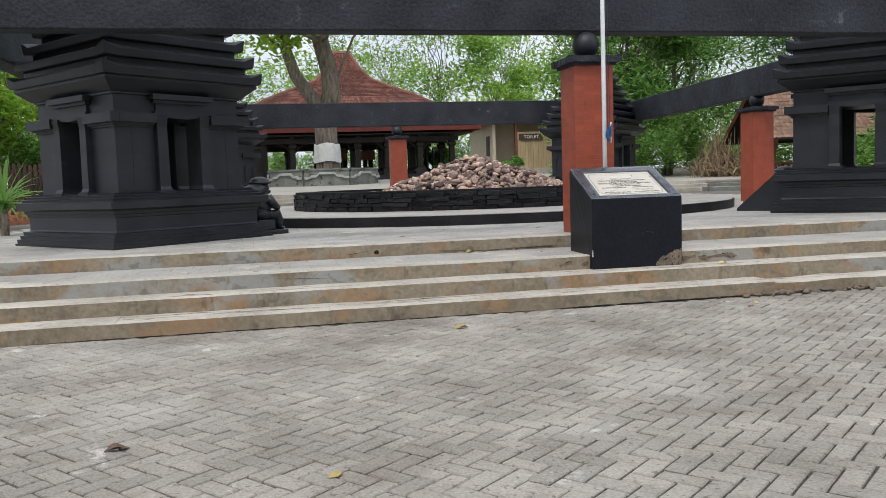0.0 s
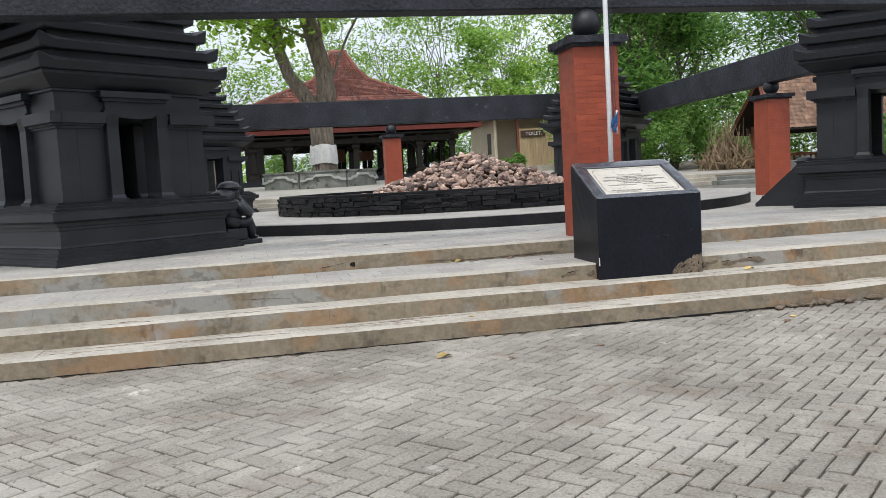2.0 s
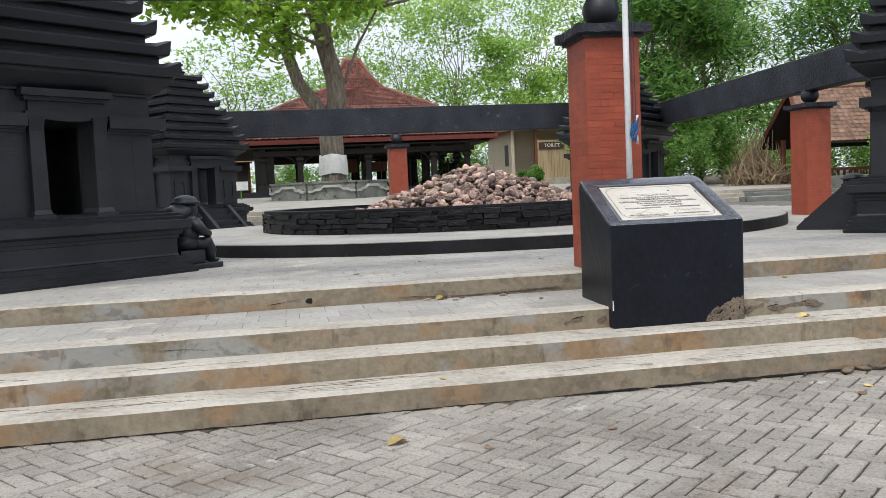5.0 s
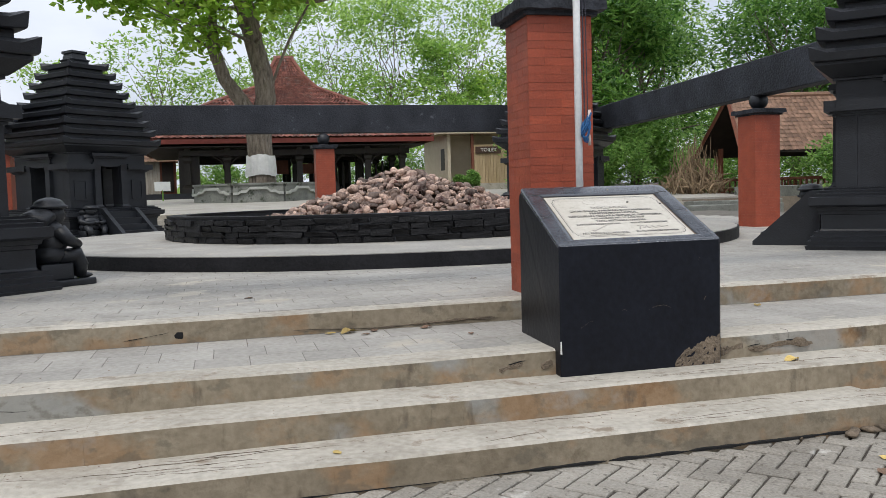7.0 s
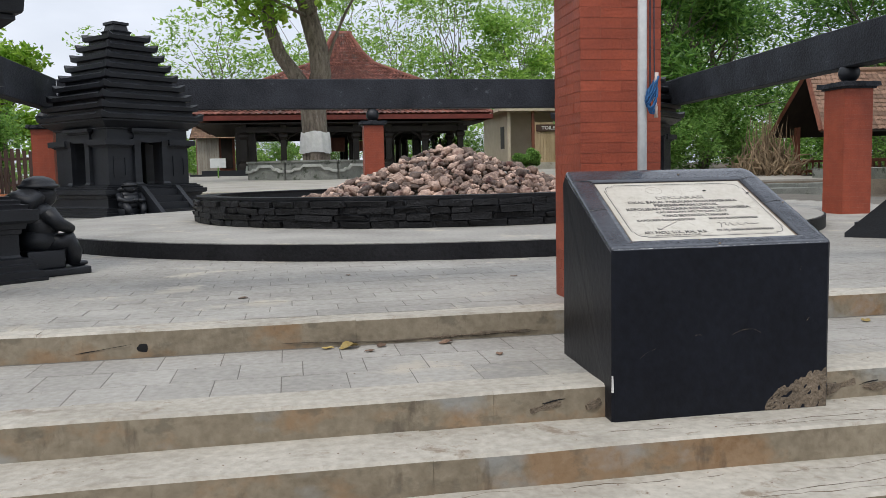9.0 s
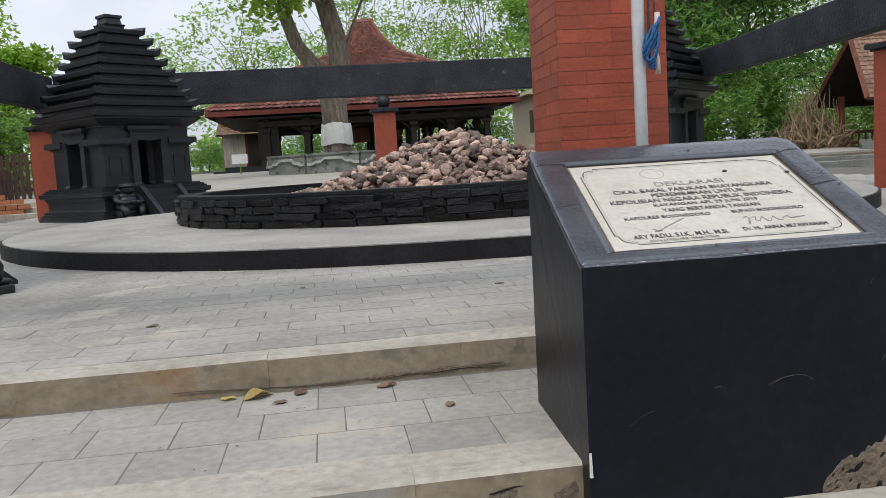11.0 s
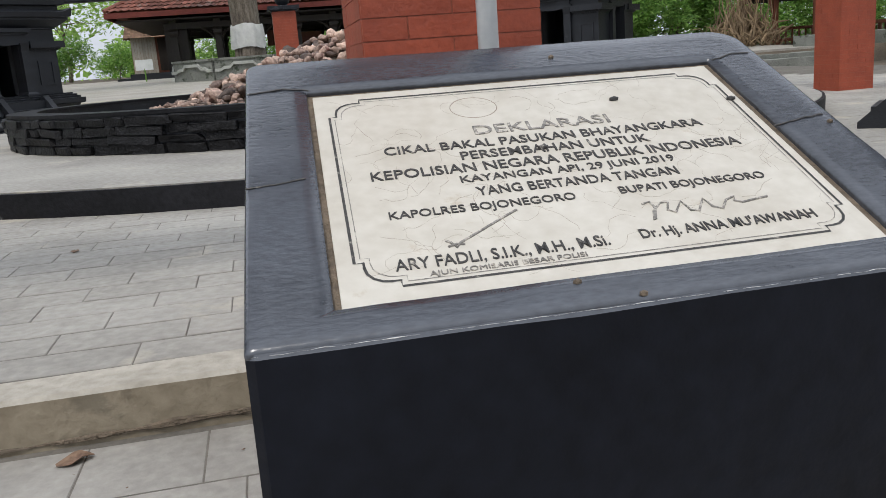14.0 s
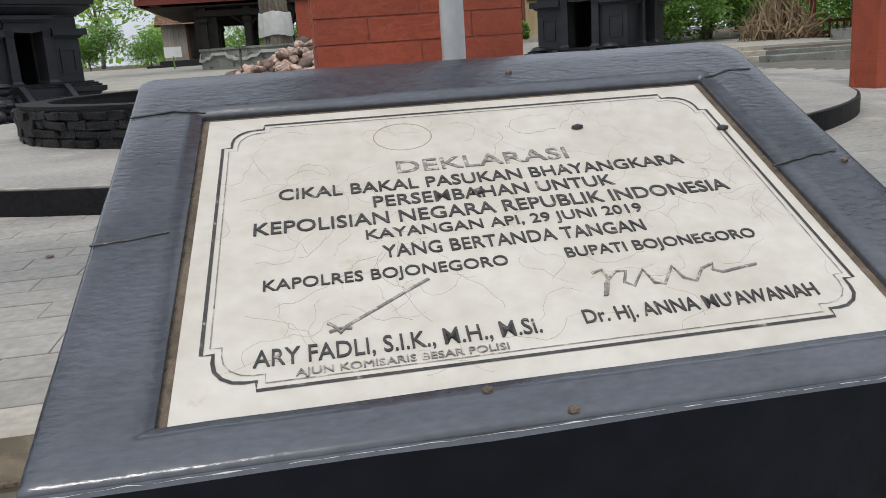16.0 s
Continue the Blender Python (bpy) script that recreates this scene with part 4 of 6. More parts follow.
        part("roof_tier", b, M_BLACK, sh)
    b = bmesh.new()
    zt = H2 + 9 * dz
    square_profile(b, [(0.2, zt - 0.02), (0.22, zt + 0.02), (0.17, zt + 0.04), (0.15, zt + 0.15), (0.18, zt + 0.165), (0.18, zt + 0.22)])
    part("finial", b, M_BLACK, sh)
    # stairs on the door side, with sloping cheeks
    for i in range(4):
        zz = 0.6 - 0.14 * i
        part("stair", B(-0.34, 0.34, -1.1 - 0.18 * (i + 1), -1.1 - 0.18 * i + (0 if i else 0.06), 0, zz - 0.02), M_BLACK, sh)
    for s in (-1, 1):
        b = bmesh.new()
        x0, x1 = sorted((s * 0.342, s * 0.44))
        prof = [(-1.13, 0), (-1.9, 0), (-1.9, 0.05), (-1.24, 0.66), (-1.13, 0.66)]
        loft(b, [[(x0, y, z) for y, z in prof], [(x1, y, z) for y, z in prof]])
        part("stair_cheek", b, M_BLACK, sh)
    return sh


SHR = build_shrine()
SHR.matrix_basis = pose(-3.03, 12.28, ZP - 0.02, 0, 0, 130)
places = [(8.1, 12.08, 225), (-3.02, 24.7, 43.5), (8.75, 24.9, -45)]
for x, y, rz in places:
    wide = 1.07 if y > 20 else 1.0
    copy_thing(SHR, pose(x, y, ZP, 0, 0, rz) @ Matrix.Diagonal((wide, wide, 0.98 if y > 20 else 1.0, 1)))


# ---- guardian statues ----
def build_statue():
    bm = bmesh.new()
    box(bm, -0.23, 0.23, -0.27, 0.25, 0, 0.07, bevel=0.012)
    box(bm, -0.19, 0.19, -0.08, 0.22, 0.07, 0.24, bevel=0.015)
    ball(bm, (0, 0.06, 0.33), 0.22, (0.95, 0.85, 0.62))
    ball(bm, (0, 0.04, 0.46), 0.19, (1.0, 0.85, 0.95))
    ball(bm, (0, 0.05, 0.58), 0.17, (1.15, 0.75, 0.7))
    for s in (-1, 1):
        tube(bm, [(s * 0.1, 0.02, 0.3), (s * 0.17, -0.13, 0.32), (s * 0.15, -0.17, 0.22), (s * 0.13, -0.17, 0.1)], [0.09, 0.08, 0.065, 0.055], 10)
        ball(bm, (s * 0.13, -0.21, 0.095), 0.06, (0.8, 1.4, 0.5))
        tube(bm, [(s * 0.19, 0.05, 0.6), (s * 0.23, -0.02, 0.48), (s * 0.17, -0.13, 0.43), (s * 0.06, -0.17, 0.44)], [0.07, 0.06, 0.05, 0.045], 10)
    ball(bm, (0, -0.16, 0.45), 0.06, (1.2, 0.9, 0.9))
    ball(bm, (0, 0.0, 0.74), 0.125, (0.95, 1.0, 1.05))
    ball(bm, (0, -0.115, 0.715), 0.032, (0.9, 1.0, 0.9), 1)
    ball(bm, (0, 0.13, 0.68), 0.145, (1.2, 0.85, 0.95), 3, rough=0.35)
    loft(bm, [[(r * math.cos(a), 0.01 + r * math.sin(a), z) for a in [2 * math.pi * k / 20 for k in range(20)]] for r, z in ((0.12, 0.8), (0.155, 0.81), (0.16, 0.83), (0.13, 0.845), (0.125, 0.87), (0.09, 0.9), (0.03, 0.92))])
    ob = part("guardian_statue", bm, M_BLACK)
    smooth(ob)
    return tagged(ob, "black painted seated stone guardian with a round hat", "statue", "guardian statues")


STATUE = build_statue()
first = True
for x, y, rz in [(-3.03, 12.28, 130)] + places:
    base = pose(x, y, ZP, 0, 0, rz)
    for s in (-1, 1):
        if s > 0 and (x > 5) != (y > 20):
            continue
        m = base @ pose(s * 0.78, -1.38, 0, 0, 0, 0) @ Matrix.Diagonal((1.06, 1.04, 0.9, 1))
        if first:
            STATUE.matrix_basis, first = m, False
        else:
            copy_thing(STATUE, m)


# ---- trees ----
def leaf_cloud(blobs, count, size, rng, droop=0.3, long=1.7):
    """Pointed leaves, scattered mostly near the skin of the given blobs."""
    verts, faces = [], []
    vol = [b[1] ** 2 for b in blobs]
    tot = sum(vol)
    for (c, r, sq), v in zip(blobs, vol):
        for _ in range(int(count * v / tot)):
            d = Vector((rng.gauss(0, 1), rng.gauss(0, 1), rng.gauss(0, 1))).normalized()
            k = rng.random() ** 0.45
            p = Vector(c) + Vector((d.x, d.y, d.z * sq)) * (r * k)
            s = size * rng.uniform(0.6, 1.3)
            ax = Vector((rng.gauss(0, 1), rng.gauss(0, 1), rng.gauss(-droop, 0.5))).normalized()
            sd = ax.cross(Vector((rng.gauss(0, 0.4), rng.gauss(0, 0.4), 1))).normalized()
            o = len(verts)
            up = ax.cross(sd) * (s * 0.12)
            verts += [tuple(p - ax * s * 0.5), tuple(p + sd * s / long / 2 + up), tuple(p + ax * s * 0.5), tuple(p - sd * s / long / 2 + up)]
            faces.append((o, o + 1, o + 2, o + 3))
    return verts, faces


def limb_path(rng, a, b, n=6, wob=0.12):
    a, b = Vector(a), Vector(b)
    L = (b - a).length
    return [a + (b - a) * (i / (n - 1)) + (Vector((rng.uniform(-1, 1), rng.uniform(-1, 1), rng.uniform(-0.5, 0.5))) * wob * L * 0.3 if 0 < i < n - 1 else Vector()) for i in range(n)]


def build_tree(name, label, at, height, trunk_r, crown_r, leaves, size, material, seed, spread=0.75, low=0.35, blobs_n=16, squash=0.7, long=1.7, fork=0.3, blob_r=0.36):
    rng = random.Random(seed)
    z = ground_height(at[0], at[1]) if len(at) < 3 else at[2]
    t = thing(name, label, "tree" if "bush" not in name else "bush", pose(at[0], at[1], z - 0.05))
    bm = bmesh.new()
    top = Vector((rng.uniform(-0.3, 0.3), rng.uniform(-0.3, 0.3), height * (low + 0.15)))
    pts = limb_path(rng, (0, 0, 0), top, 6, 0.1)
    tube(bm, pts, [trunk_r * (1.25 - 0.65 * i / 5) for i in range(6)], 10, 0.15)
    blobs = []
    for k in range(blobs_n):
        a = 2 * math.pi * k / blobs_n * 1.618 * 2 + rng.uniform(-0.3, 0.3)
        h = height * (low + (1 - low) * rng.random() ** 0.8 * 0.9)
        rr = crown_r * spread * math.sqrt(rng.random()) * (1.15 - 0.55 * (h / height - low) / (1 - low))
        c = Vector((rr * math.cos(a), rr * math.sin(a), h))
        blobs.append((c, crown_r * blob_r * rng.uniform(0.75, 1.25), squash))
        start = pts[rng.randrange(3, 6)]
        path = limb_path(rng, start, c, 5, 0.3)
        r0 = trunk_r * rng.uniform(0.25, 0.42)
        tube(bm, path, [r0 * (1 - 0.8 * i / 4) for i in range(5)], 6)
    smooth(part("trunk", bm, M_BARK, t))
    v, f = leaf_cloud(blobs, leaves, size, rng, long=long)
    from_lists("crown", v, f, material, t)
    return t


# things beyond the rear court are laid out in a smaller plan and set back from the entrance by this
FAR = Matrix.Translation((-0.2, 4.7, 1.33)) @ Matrix.Scale(1.38, 4) @ Matrix.Translation((-0.3, -4.7, -1.33))


def build_main_tree():
    """The forked shade tree with a white cloth round its trunk."""
    x, y = 1.8, 33.0
    z = 1.3
    t = thing("shade_tree", "forked shade tree with broad bright leaves and cloth-wrapped trunk", "tree", FAR @ pose(x, y, z))
    rng = random.Random(21)
    bm = bmesh.new()
    trunk = [(0, 0, 0), (0.02, 0, 0.6), (0.0, 0, 1.4), (-0.05, 0, 2.2), (-0.1, 0, 2.8)]
    tube(bm, trunk, [0.56, 0.45, 0.41, 0.42, 0.44], 16, 0.18)
    left = [(-0.15, 0, 2.6), (-0.55, 0, 3.3), (-1.05, -0.1, 4.0), (-1.35, -0.2, 4.9), (-1.4, -0.3, 6.2), (-1.75, -0.6, 8.2), (-2.3, -1, 10)]
    tube(bm, left, [0.3, 0.25, 0.225, 0.2, 0.17, 0.11, 0.03], 12, 0.12)
    right = [(0.05, 0, 2.6), (0.28, 0, 3.4), (0.2, 0, 4.2), (-0.05, 0, 5.2), (-0.3, 0.1, 6.4), (-0.2, 0.2, 8.5), (0.2, 0.2, 11)]
    tube(bm, right, [0.37, 0.345, 0.325, 0.3, 0.26, 0.17, 0.04], 12, 0.15)
    mid = [(0.3, 0, 3.3), (0.7, -0.1, 4.4), (1.1, -0.2, 5.3), (1.8, -0.4, 6.5), (2.9, -0.8, 7.6)]
    tube(bm, mid, [0.06, 0.05, 0.045, 0.04, 0.02], 8, 0.1)
    ends = []
    for base, n in ((left, 9), (right, 12), (mid, 6)):
        for _ in range(n):
            s = Vector(base[rng.randrange(3, len(base))])
            e = s + Vector((rng.uniform(-3.6, 3.6), rng.uniform(-4.2, 2.5), rng.uniform(-0.6, 2.6)))
            p = limb_path(rng, s, e, 6, 0.35)
            tube(bm, p, [0.07, 0.055, 0.04, 0.03, 0.02, 0.012], 6)
            ends += [p[5], p[3]]
    for e in ((-5.2, -4.0, 6.3), (-6.6, -5.0, 6.2), (-4.0, -3.5, 6.0), (-7.6, -6.2, 6.6), (-5.8, -6.5, 6.9)):
        p = limb_path(rng, left[4], e, 7, 0.25)
        tube(bm, p, [0.08, 0.065, 0.05, 0.04, 0.03, 0.02, 0.012], 6)
        ends += [p[6], p[5], p[4]]
    smooth(part("trunk", bm, M_BARK, t))
    blobs = [(e, rng.uniform(0.7, 1.4), 0.75) for e in ends]
    v, f = leaf_cloud(blobs, 5600, 0.29, rng, 0.6, 1.35)
    from_lists("crown", v, f, M_GREENLEAF, t)
    bm = bmesh.new()
    seg = 40
    rings = []
    for zz, r in ((0.8, 0.5), (1.0, 0.49), (1.25, 0.475), (1.46, 0.45), (1.48, 0.43)):
        rings.append([((r + 0.035 * math.sin(a * 11 + zz)) * math.cos(a), (r + 0.035 * math.sin(a * 11 + zz)) * math.sin(a), zz + 0.03 * math.sin(3 * a) + (0.04 * noise.noise((a * 3, 4, 0)) if zz < 0.9 else 0)) for a in [2 * math.pi * k / seg for k in range(seg)]])
    loft(bm, rings, caps=False)
    cl = smooth(part("cloth_wrap", bm, M_CLOTH, t, "white cloth tied round the trunk"))
    return t


build_main_tree()
TREES = [  # kind, x, y, height, crown radius
    ("feather", -3, 52, 10, 4.2), ("feather", 3, 56, 13, 5.5), ("feather", 10, 52, 12.5, 5.0), ("feather", 16, 57, 14, 5.5), ("feather", 22, 52, 12, 5.0),
    ("feather", 13.5, 52, 10.5, 3.6), ("feather", 8, 62, 15, 6), ("feather", -9, 60, 9.5, 4.4), ("feather", 29, 55, 13, 6),
    ("mango", 15.2, 36, 9.5, 4.0), ("mango", 19.5, 41, 11, 4.8), ("mango", 27, 39, 11, 5), ("mango", 27, 27, 9, 4.6), ("mango", 22, 22, 8.2, 3.8),
    ("mango", 31, 40, 11, 6), ("mango", 37, 33, 10, 5.5),
    ("broad", -14, 44, 8.5, 3.6), ("broad", -20, 38, 9, 4.2), ("broad", -11.5, 33, 6.2, 2.4), ("broad", -17, 26, 7.5, 3.2), ("broad", -12.5, 41, 8.5, 3.4), ("broad", -9.5, 38, 5.2, 2.2), ("broad", -15.5, 35, 7.5, 3.2), ("broad", 21, 58, 15, 6),
]
for i, (kind, x, y, h, r) in enumerate(TREES):
    if kind == "feather":
        build_tree("feathery_tree", "tall airy tree with light feathery leaves", (0.3 + 1.38 * (x - 0.3), 4.7 + 1.38 * (y - 4.7)), h * 1.35, 0.14, r * 1.35, (2400 if x < 0 else 4200), 0.46, M_FEATHER, 100 + i, low=0.3, blobs_n=26, squash=0.6, long=2.2, blob_r=0.3)
    elif kind == "mango":
        build_tree("mango_tree", "dense dark green mango tree", (x, y), h, 0.22, r, 9000, 0.4, M_MANGO, 100 + i, low=0.24, blobs_n=26, squash=0.75, long=3.4, blob_r=0.36, spread=0.85)
    else:
        build_tree("leafy_tree", "leafy green tree beyond the fence", (x, y), h, 0.2, r, 2800, 0.3, M_GREENLEAF, 100 + i, low=0.35, blobs_n=20)
BUSHES = [(13.2, 33, 2.8, 1.8), (15.0, 35, 3.2, 2.0), (18.0, 38, 3.6, 2.4), (14.0, 38, 3.6, 2.4), (16.5, 41, 4.2, 2.6), (10.2, 56, 2.2, 1.2), (14.4, 52, 1.3, 0.8),
          (-8, 76, 2.6, 2.6), (-9, 60, 2.6, 2.4), (0.0, 71, 2.6, 2.6), (-12, 55, 3.0, 2.4), (19.5, 26, 2.2, 1.8), (22, 24, 2.4, 2.0), (17.5, 37, 3.4, 2.4), (4, 71, 2.8, 2.6), (9, 72, 3, 3), (-9.4, 34, 2.6, 1.8), (-11.5, 36, 3.0, 2.2), (-7.2, 17.5, 0.9, 0.7), (-8.2, 19.5, 1.3, 1.0), (15, 72, 3.6, 3.0), (20, 52, 4.0, 3.4), (26, 48, 4.4, 3.8), (22, 37, 2.6, 2.4), (25, 36, 2.8, 2.6), (28, 34, 2.8, 2.6), (31, 32, 3.0, 2.8), (19.5, 37.5, 2.8, 2.4)]
for i, (x, y, h, r) in enumerate(BUSHES):
    build_tree("leafy_bush", "fresh green leafy bush", (x, y), h, 0.05, r, 4200, 0.2, M_BUSH, 300 + i, low=0.12, blobs_n=14, squash=0.8, long=2.0, spread=0.9, blob_r=0.4)


def build_woods():
    """Closed line of far woodland."""
    rng = random.Random(77)
    blobs = []
    for i in range(130):
        a = radians(rng.uniform(-52, 66))
        d = rng.uniform(95, 125)
        x, y = d * math.sin(a) + 2, d * math.cos(a)
        thin = 0.55 if x < -12 else 1.0
        blobs.append((Vector((x, y, 2 + rng.uniform(0, 9) * thin * (0.3 if -12 < x < 6 else 1))), rng.uniform(3.0, 5.0) * (0.8 if x < -12 else 1), 0.8))
    v, f = leaf_cloud(blobs, 13000, 1.0, rng, long=1.8)
    tagged(from_lists("far_woods", v, f, M_FEATHER), "distant woodland in light green leaf", "woods", kind="stuff")


build_woods()


# ---- tiled roofs ----
def tiled_slope(verts, faces, a, b, c, d, rows, cols, lift=0.085):
    """Rows of overlapping tiles on the quad a b (eave) c d (ridge side)."""
    a, b, c, d = map(Vector, (a, b, c, d))
    nrm = (b - a).cross(d - a).normalized()
    if nrm.z < 0:
        nrm = -nrm
    for r in range(rows):
        v0, v1 = r / rows, (r + 1.25) / rows
        l0, r0, l1, r1 = a.lerp(d, v0), b.lerp(c, v0), a.lerp(d, min(1, v1)), b.lerp(c, min(1, v1))
        for k in range(cols):
            u0, u1 = k / cols, (k + 1) / cols
            um = (u0 + u1) / 2
            o = len(verts)
            verts += [tuple(l0.lerp(r0, u0) + nrm * lift * 0.55), tuple(l0.lerp(r0, um) + nrm * lift), tuple(l0.lerp(r0, u1) + nrm * lift * 0.4), tuple(l1.lerp(r1, u1) + nrm * 0.002), tuple(l1.lerp(r1, um) + nrm * lift * 0.4), tuple(l1.lerp(r1, u0) + nrm * 0.006)]
            faces += [(o, o + 1, o + 4, o + 5), (o + 1, o + 2, o + 3, o + 4)]


def build_pavilion():
    ex0, ex1, ey0, ey1, ze = -2.9, 9.1, 38.0, 49.0, 3.72
    kx0, kx1, ky0, ky1, zk = 2.1, 4.85, 42.3, 44.7, 6.2
    rx0, rx1, ry, zr = 3.15, 3.85, 43.5, 7.67
    zf = 1.62
    pv = thing("pavilion", "open wooden pavilion with a steep red clay tiled roof", "pavilion", FAR.copy())
    E4 = [(ex0, ey0, ze), (ex1, ey0, ze), (ex1, ey1, ze), (ex0, ey1, ze)]
    K4 = [(kx0, ky0, zk), (kx1, ky0, zk), (kx1, ky1, zk), (kx0, ky1, zk)]
    T4 = [(rx0, ry - 0.1, zr), (rx1, ry - 0.1, zr), (rx1, ry + 0.1, zr), (rx0, ry + 0.1, zr)]
    mid = [tuple(Vector(k).lerp(Vector(t), 0.5) + Vector((0, 0, -0.15))) for k, t in zip(K4, T4)]
    low = [tuple(Vector(e).lerp(Vector(k), 0.6) + Vector((0, 0, 0.1))) for e, k in zip(E4, K4)]
    bm = bmesh.new()
    under = [[(x, y, z - 0.06) for x, y, z in q] for q in (E4, low, K4, mid, T4)]
    loft(bm, under)
    part("roof_deck", bm, M_BROWNWOOD, pv)
    for i in range(4):
        j = (i + 1) % 4
        v, f = [], []
        tiled_slope(v, f, E4[i], E4[j], low[j], low[i], 12, 52)
        tiled_slope(v, f, low[i], low[j], K4[j], K4[i], 12, 38)
        tiled_slope(v, f, K4[i], K4[j], mid[j], mid[i], 7, 20)
        tiled_slope(v, f, mid[i], mid[j], T4[j], T4[i], 7, 12)
        tagged(from_lists("roof_slope", v, f, M_ROOF, pv), kind="stuff")
        bm = bmesh.new()
        tube(bm, [Vector(p) + Vector((0, 0, 0.05)) for p in (E4[i], low[i], K4[i], mid[i], T4[i])], [0.08, 0.08, 0.08, 0.08, 0.09], 8)
        part("hip_ridge", bm, M_ROOF, pv)
        a, b = Vector(E4[i]), Vector(E4[j])
        d = (b - a).normalized()
        q = Matrix.Translation(a) @ d.to_track_quat("X", "Z").to_matrix().to_4x4()
        part("fascia", B(0, (b - a).length, -0.03, 0.03, -0.2, -0.02, m=q), M_REDWOOD, pv, "red painted fascia board")
    bm = bmesh.new()
    tube(bm, [(rx0 - 0.1, ry, zr + 0.05), (rx1 + 0.1, ry, zr + 0.05)], [0.14, 0.14], 8)
    part("top_ridge", bm, M_ROOF, pv)
    part("ceiling_deck", B(ex0 + 0.3, ex1 - 0.3, ey0 + 0.3, ey1 - 0.3, ze - 0.32, ze - 0.27), M_DARKWOOD, pv)
    part("floor_slab", B(ex0 + 0.5, ex1 - 0.5, ey0 + 0.4, ey1 - 0.5, 1.35, zf), M_BLACK, pv)
    part("floor_step", B(ex0 + 0.1, ex1 - 0.1, ey0 + 0.05, ey0 + 0.4, 1.3, zf - 0.14), M_BLACK, pv)
    col_x = [-0.8, 0.75, 2.3, 3.65, 5.0, 6.5, 8.0]
    col = None
    for y in (39.2, 41.5, 45.5, 47.8):
        for x in col_x:
            bm = bmesh.new()
            square_profile(bm, [(0.24, zf - 0.02), (0.24, zf + 0.2), (0.17, zf + 0.3), (0.12, zf + 0.36), (0.11, ze - 0.9), (0.17, ze - 0.8), (0.17, ze - 0.7), (0.12, ze - 0.6), (0.12, ze - 0.3)])
            for v in bm.verts:
                v.co += Vector((x, y, 0))
            part("column", bm, M_DARKWOOD, pv)
    for y in (39.2, 41.5, 45.5, 47.8):
        part("tie_beam", B(-1.1, 8.3, y - 0.08, y + 0.08, ze - 0.62, ze - 0.4), M_DARKWOOD, pv)
    # carved panels, braces and screens inside
    for x in (0.75, 2.3, 5.0, 6.5):
        for s in (-1, 1):
            bm = bmesh.new()
            tube(bm, [(x, 39.2, ze - 1.15), (x + s * 0.28, 39.2, ze - 0.78), (x + s * 0.55, 39.2, ze - 0.62)], [0.05, 0.05, 0.05], 6)
            part("brace", bm, M_DARKWOOD, pv)
    for x0, x1, z0, z1 in ((2.55, 3.35, zf + 0.75, zf + 1.35), (3.9, 4.7, zf + 0.75, zf + 1.2)):
        bm = bmesh.new()
        box(bm, x0, x1, 41.35, 41.41, z0, z1)
        part("carved_panel", bm, M_BROWNWOOD, pv, "carved brown wooden panel")
    bm = bmesh.new()
    for k in range(9):
        x = 5.15 + k * 0.3
        tube(bm, [(x, 41.4, zf), (x, 41.4, zf + 1.25)], [0.06, 0.05], 6)
    part("railing", bm, M_DARKWOOD, pv)
    bm = bmesh.new()
    box(bm, -1.15, -0.35, 39.4, 40.2, zf, ze - 0.4)
    part("screen_wall", bm, M_DARKWOOD, pv)
    return pv


build_pavilion()


def build_tree_planter():
    """Low grey stone wall with a stepped, scrolled coping round the shade tree."""
    pl = thing("tree_planter", "grey carved stone planter wall round the shade tree", "planter", FAR @ pose(1.6, 33.0, 1.32) @ Matrix.Diagonal((0.8, 0.8, 1.02, 1)))
    r = 2.55
    n = 8
    for k in range(n):
        a0, a1 = math.pi * 2 * (k + 0.5) / n, math.pi * 2 * (k + 1.5) / n
        p, q = Vector((r * math.cos(a0), r * math.sin(a0), 0)), Vector((r * math.cos(a1), r * math.sin(a1), 0))
        d = q - p
        m = Matrix.Translation(p) @ d.normalized().to_track_quat("X", "Z").to_matrix().to_4x4()
        L = d.length
        part("wall_panel", B(0, L, -0.12, 0.12, -0.12, 0.44, m=m), M_GREYSTONE, pl)
        bm = bmesh.new()
        steps_ = [(0, 0.14), (0.1, 0.14), (0.16, 0.2), (0.26, 0.2), (0.33, 0.3), (0.67, 0.3), (0.74, 0.2), (0.84, 0.2), (0.9, 0.14), (1, 0.14)]
        loft(bm, [[m @ Vector(c) for c in ((u * L, -0.21, z), (u * L, 0.21, z), (u * L, 0.21, z + 0.08), (u * L, -0.21, z + 0.08))] for u, z in steps_])
        part("scroll_moulding", bm, M_SCROLL, pl, "stepped pale scroll moulding")
        part("coping", B(-0.04, L + 0.04, -0.17, 0.17, 0.44, 0.5, m=m), M_GREYSTONE, pl)
    bm = bmesh.new()
    loft(bm, [[(rr * math.cos(a), rr * math.sin(a), z) for a in [2 * math.pi * k / 24 for k in range(24)]] for rr, z in ((2.4, 0), (2.4, 0.1), (0.3, 0.2))])
    part("soil_fill", bm, M_SOIL, pl)


build_tree_planter()


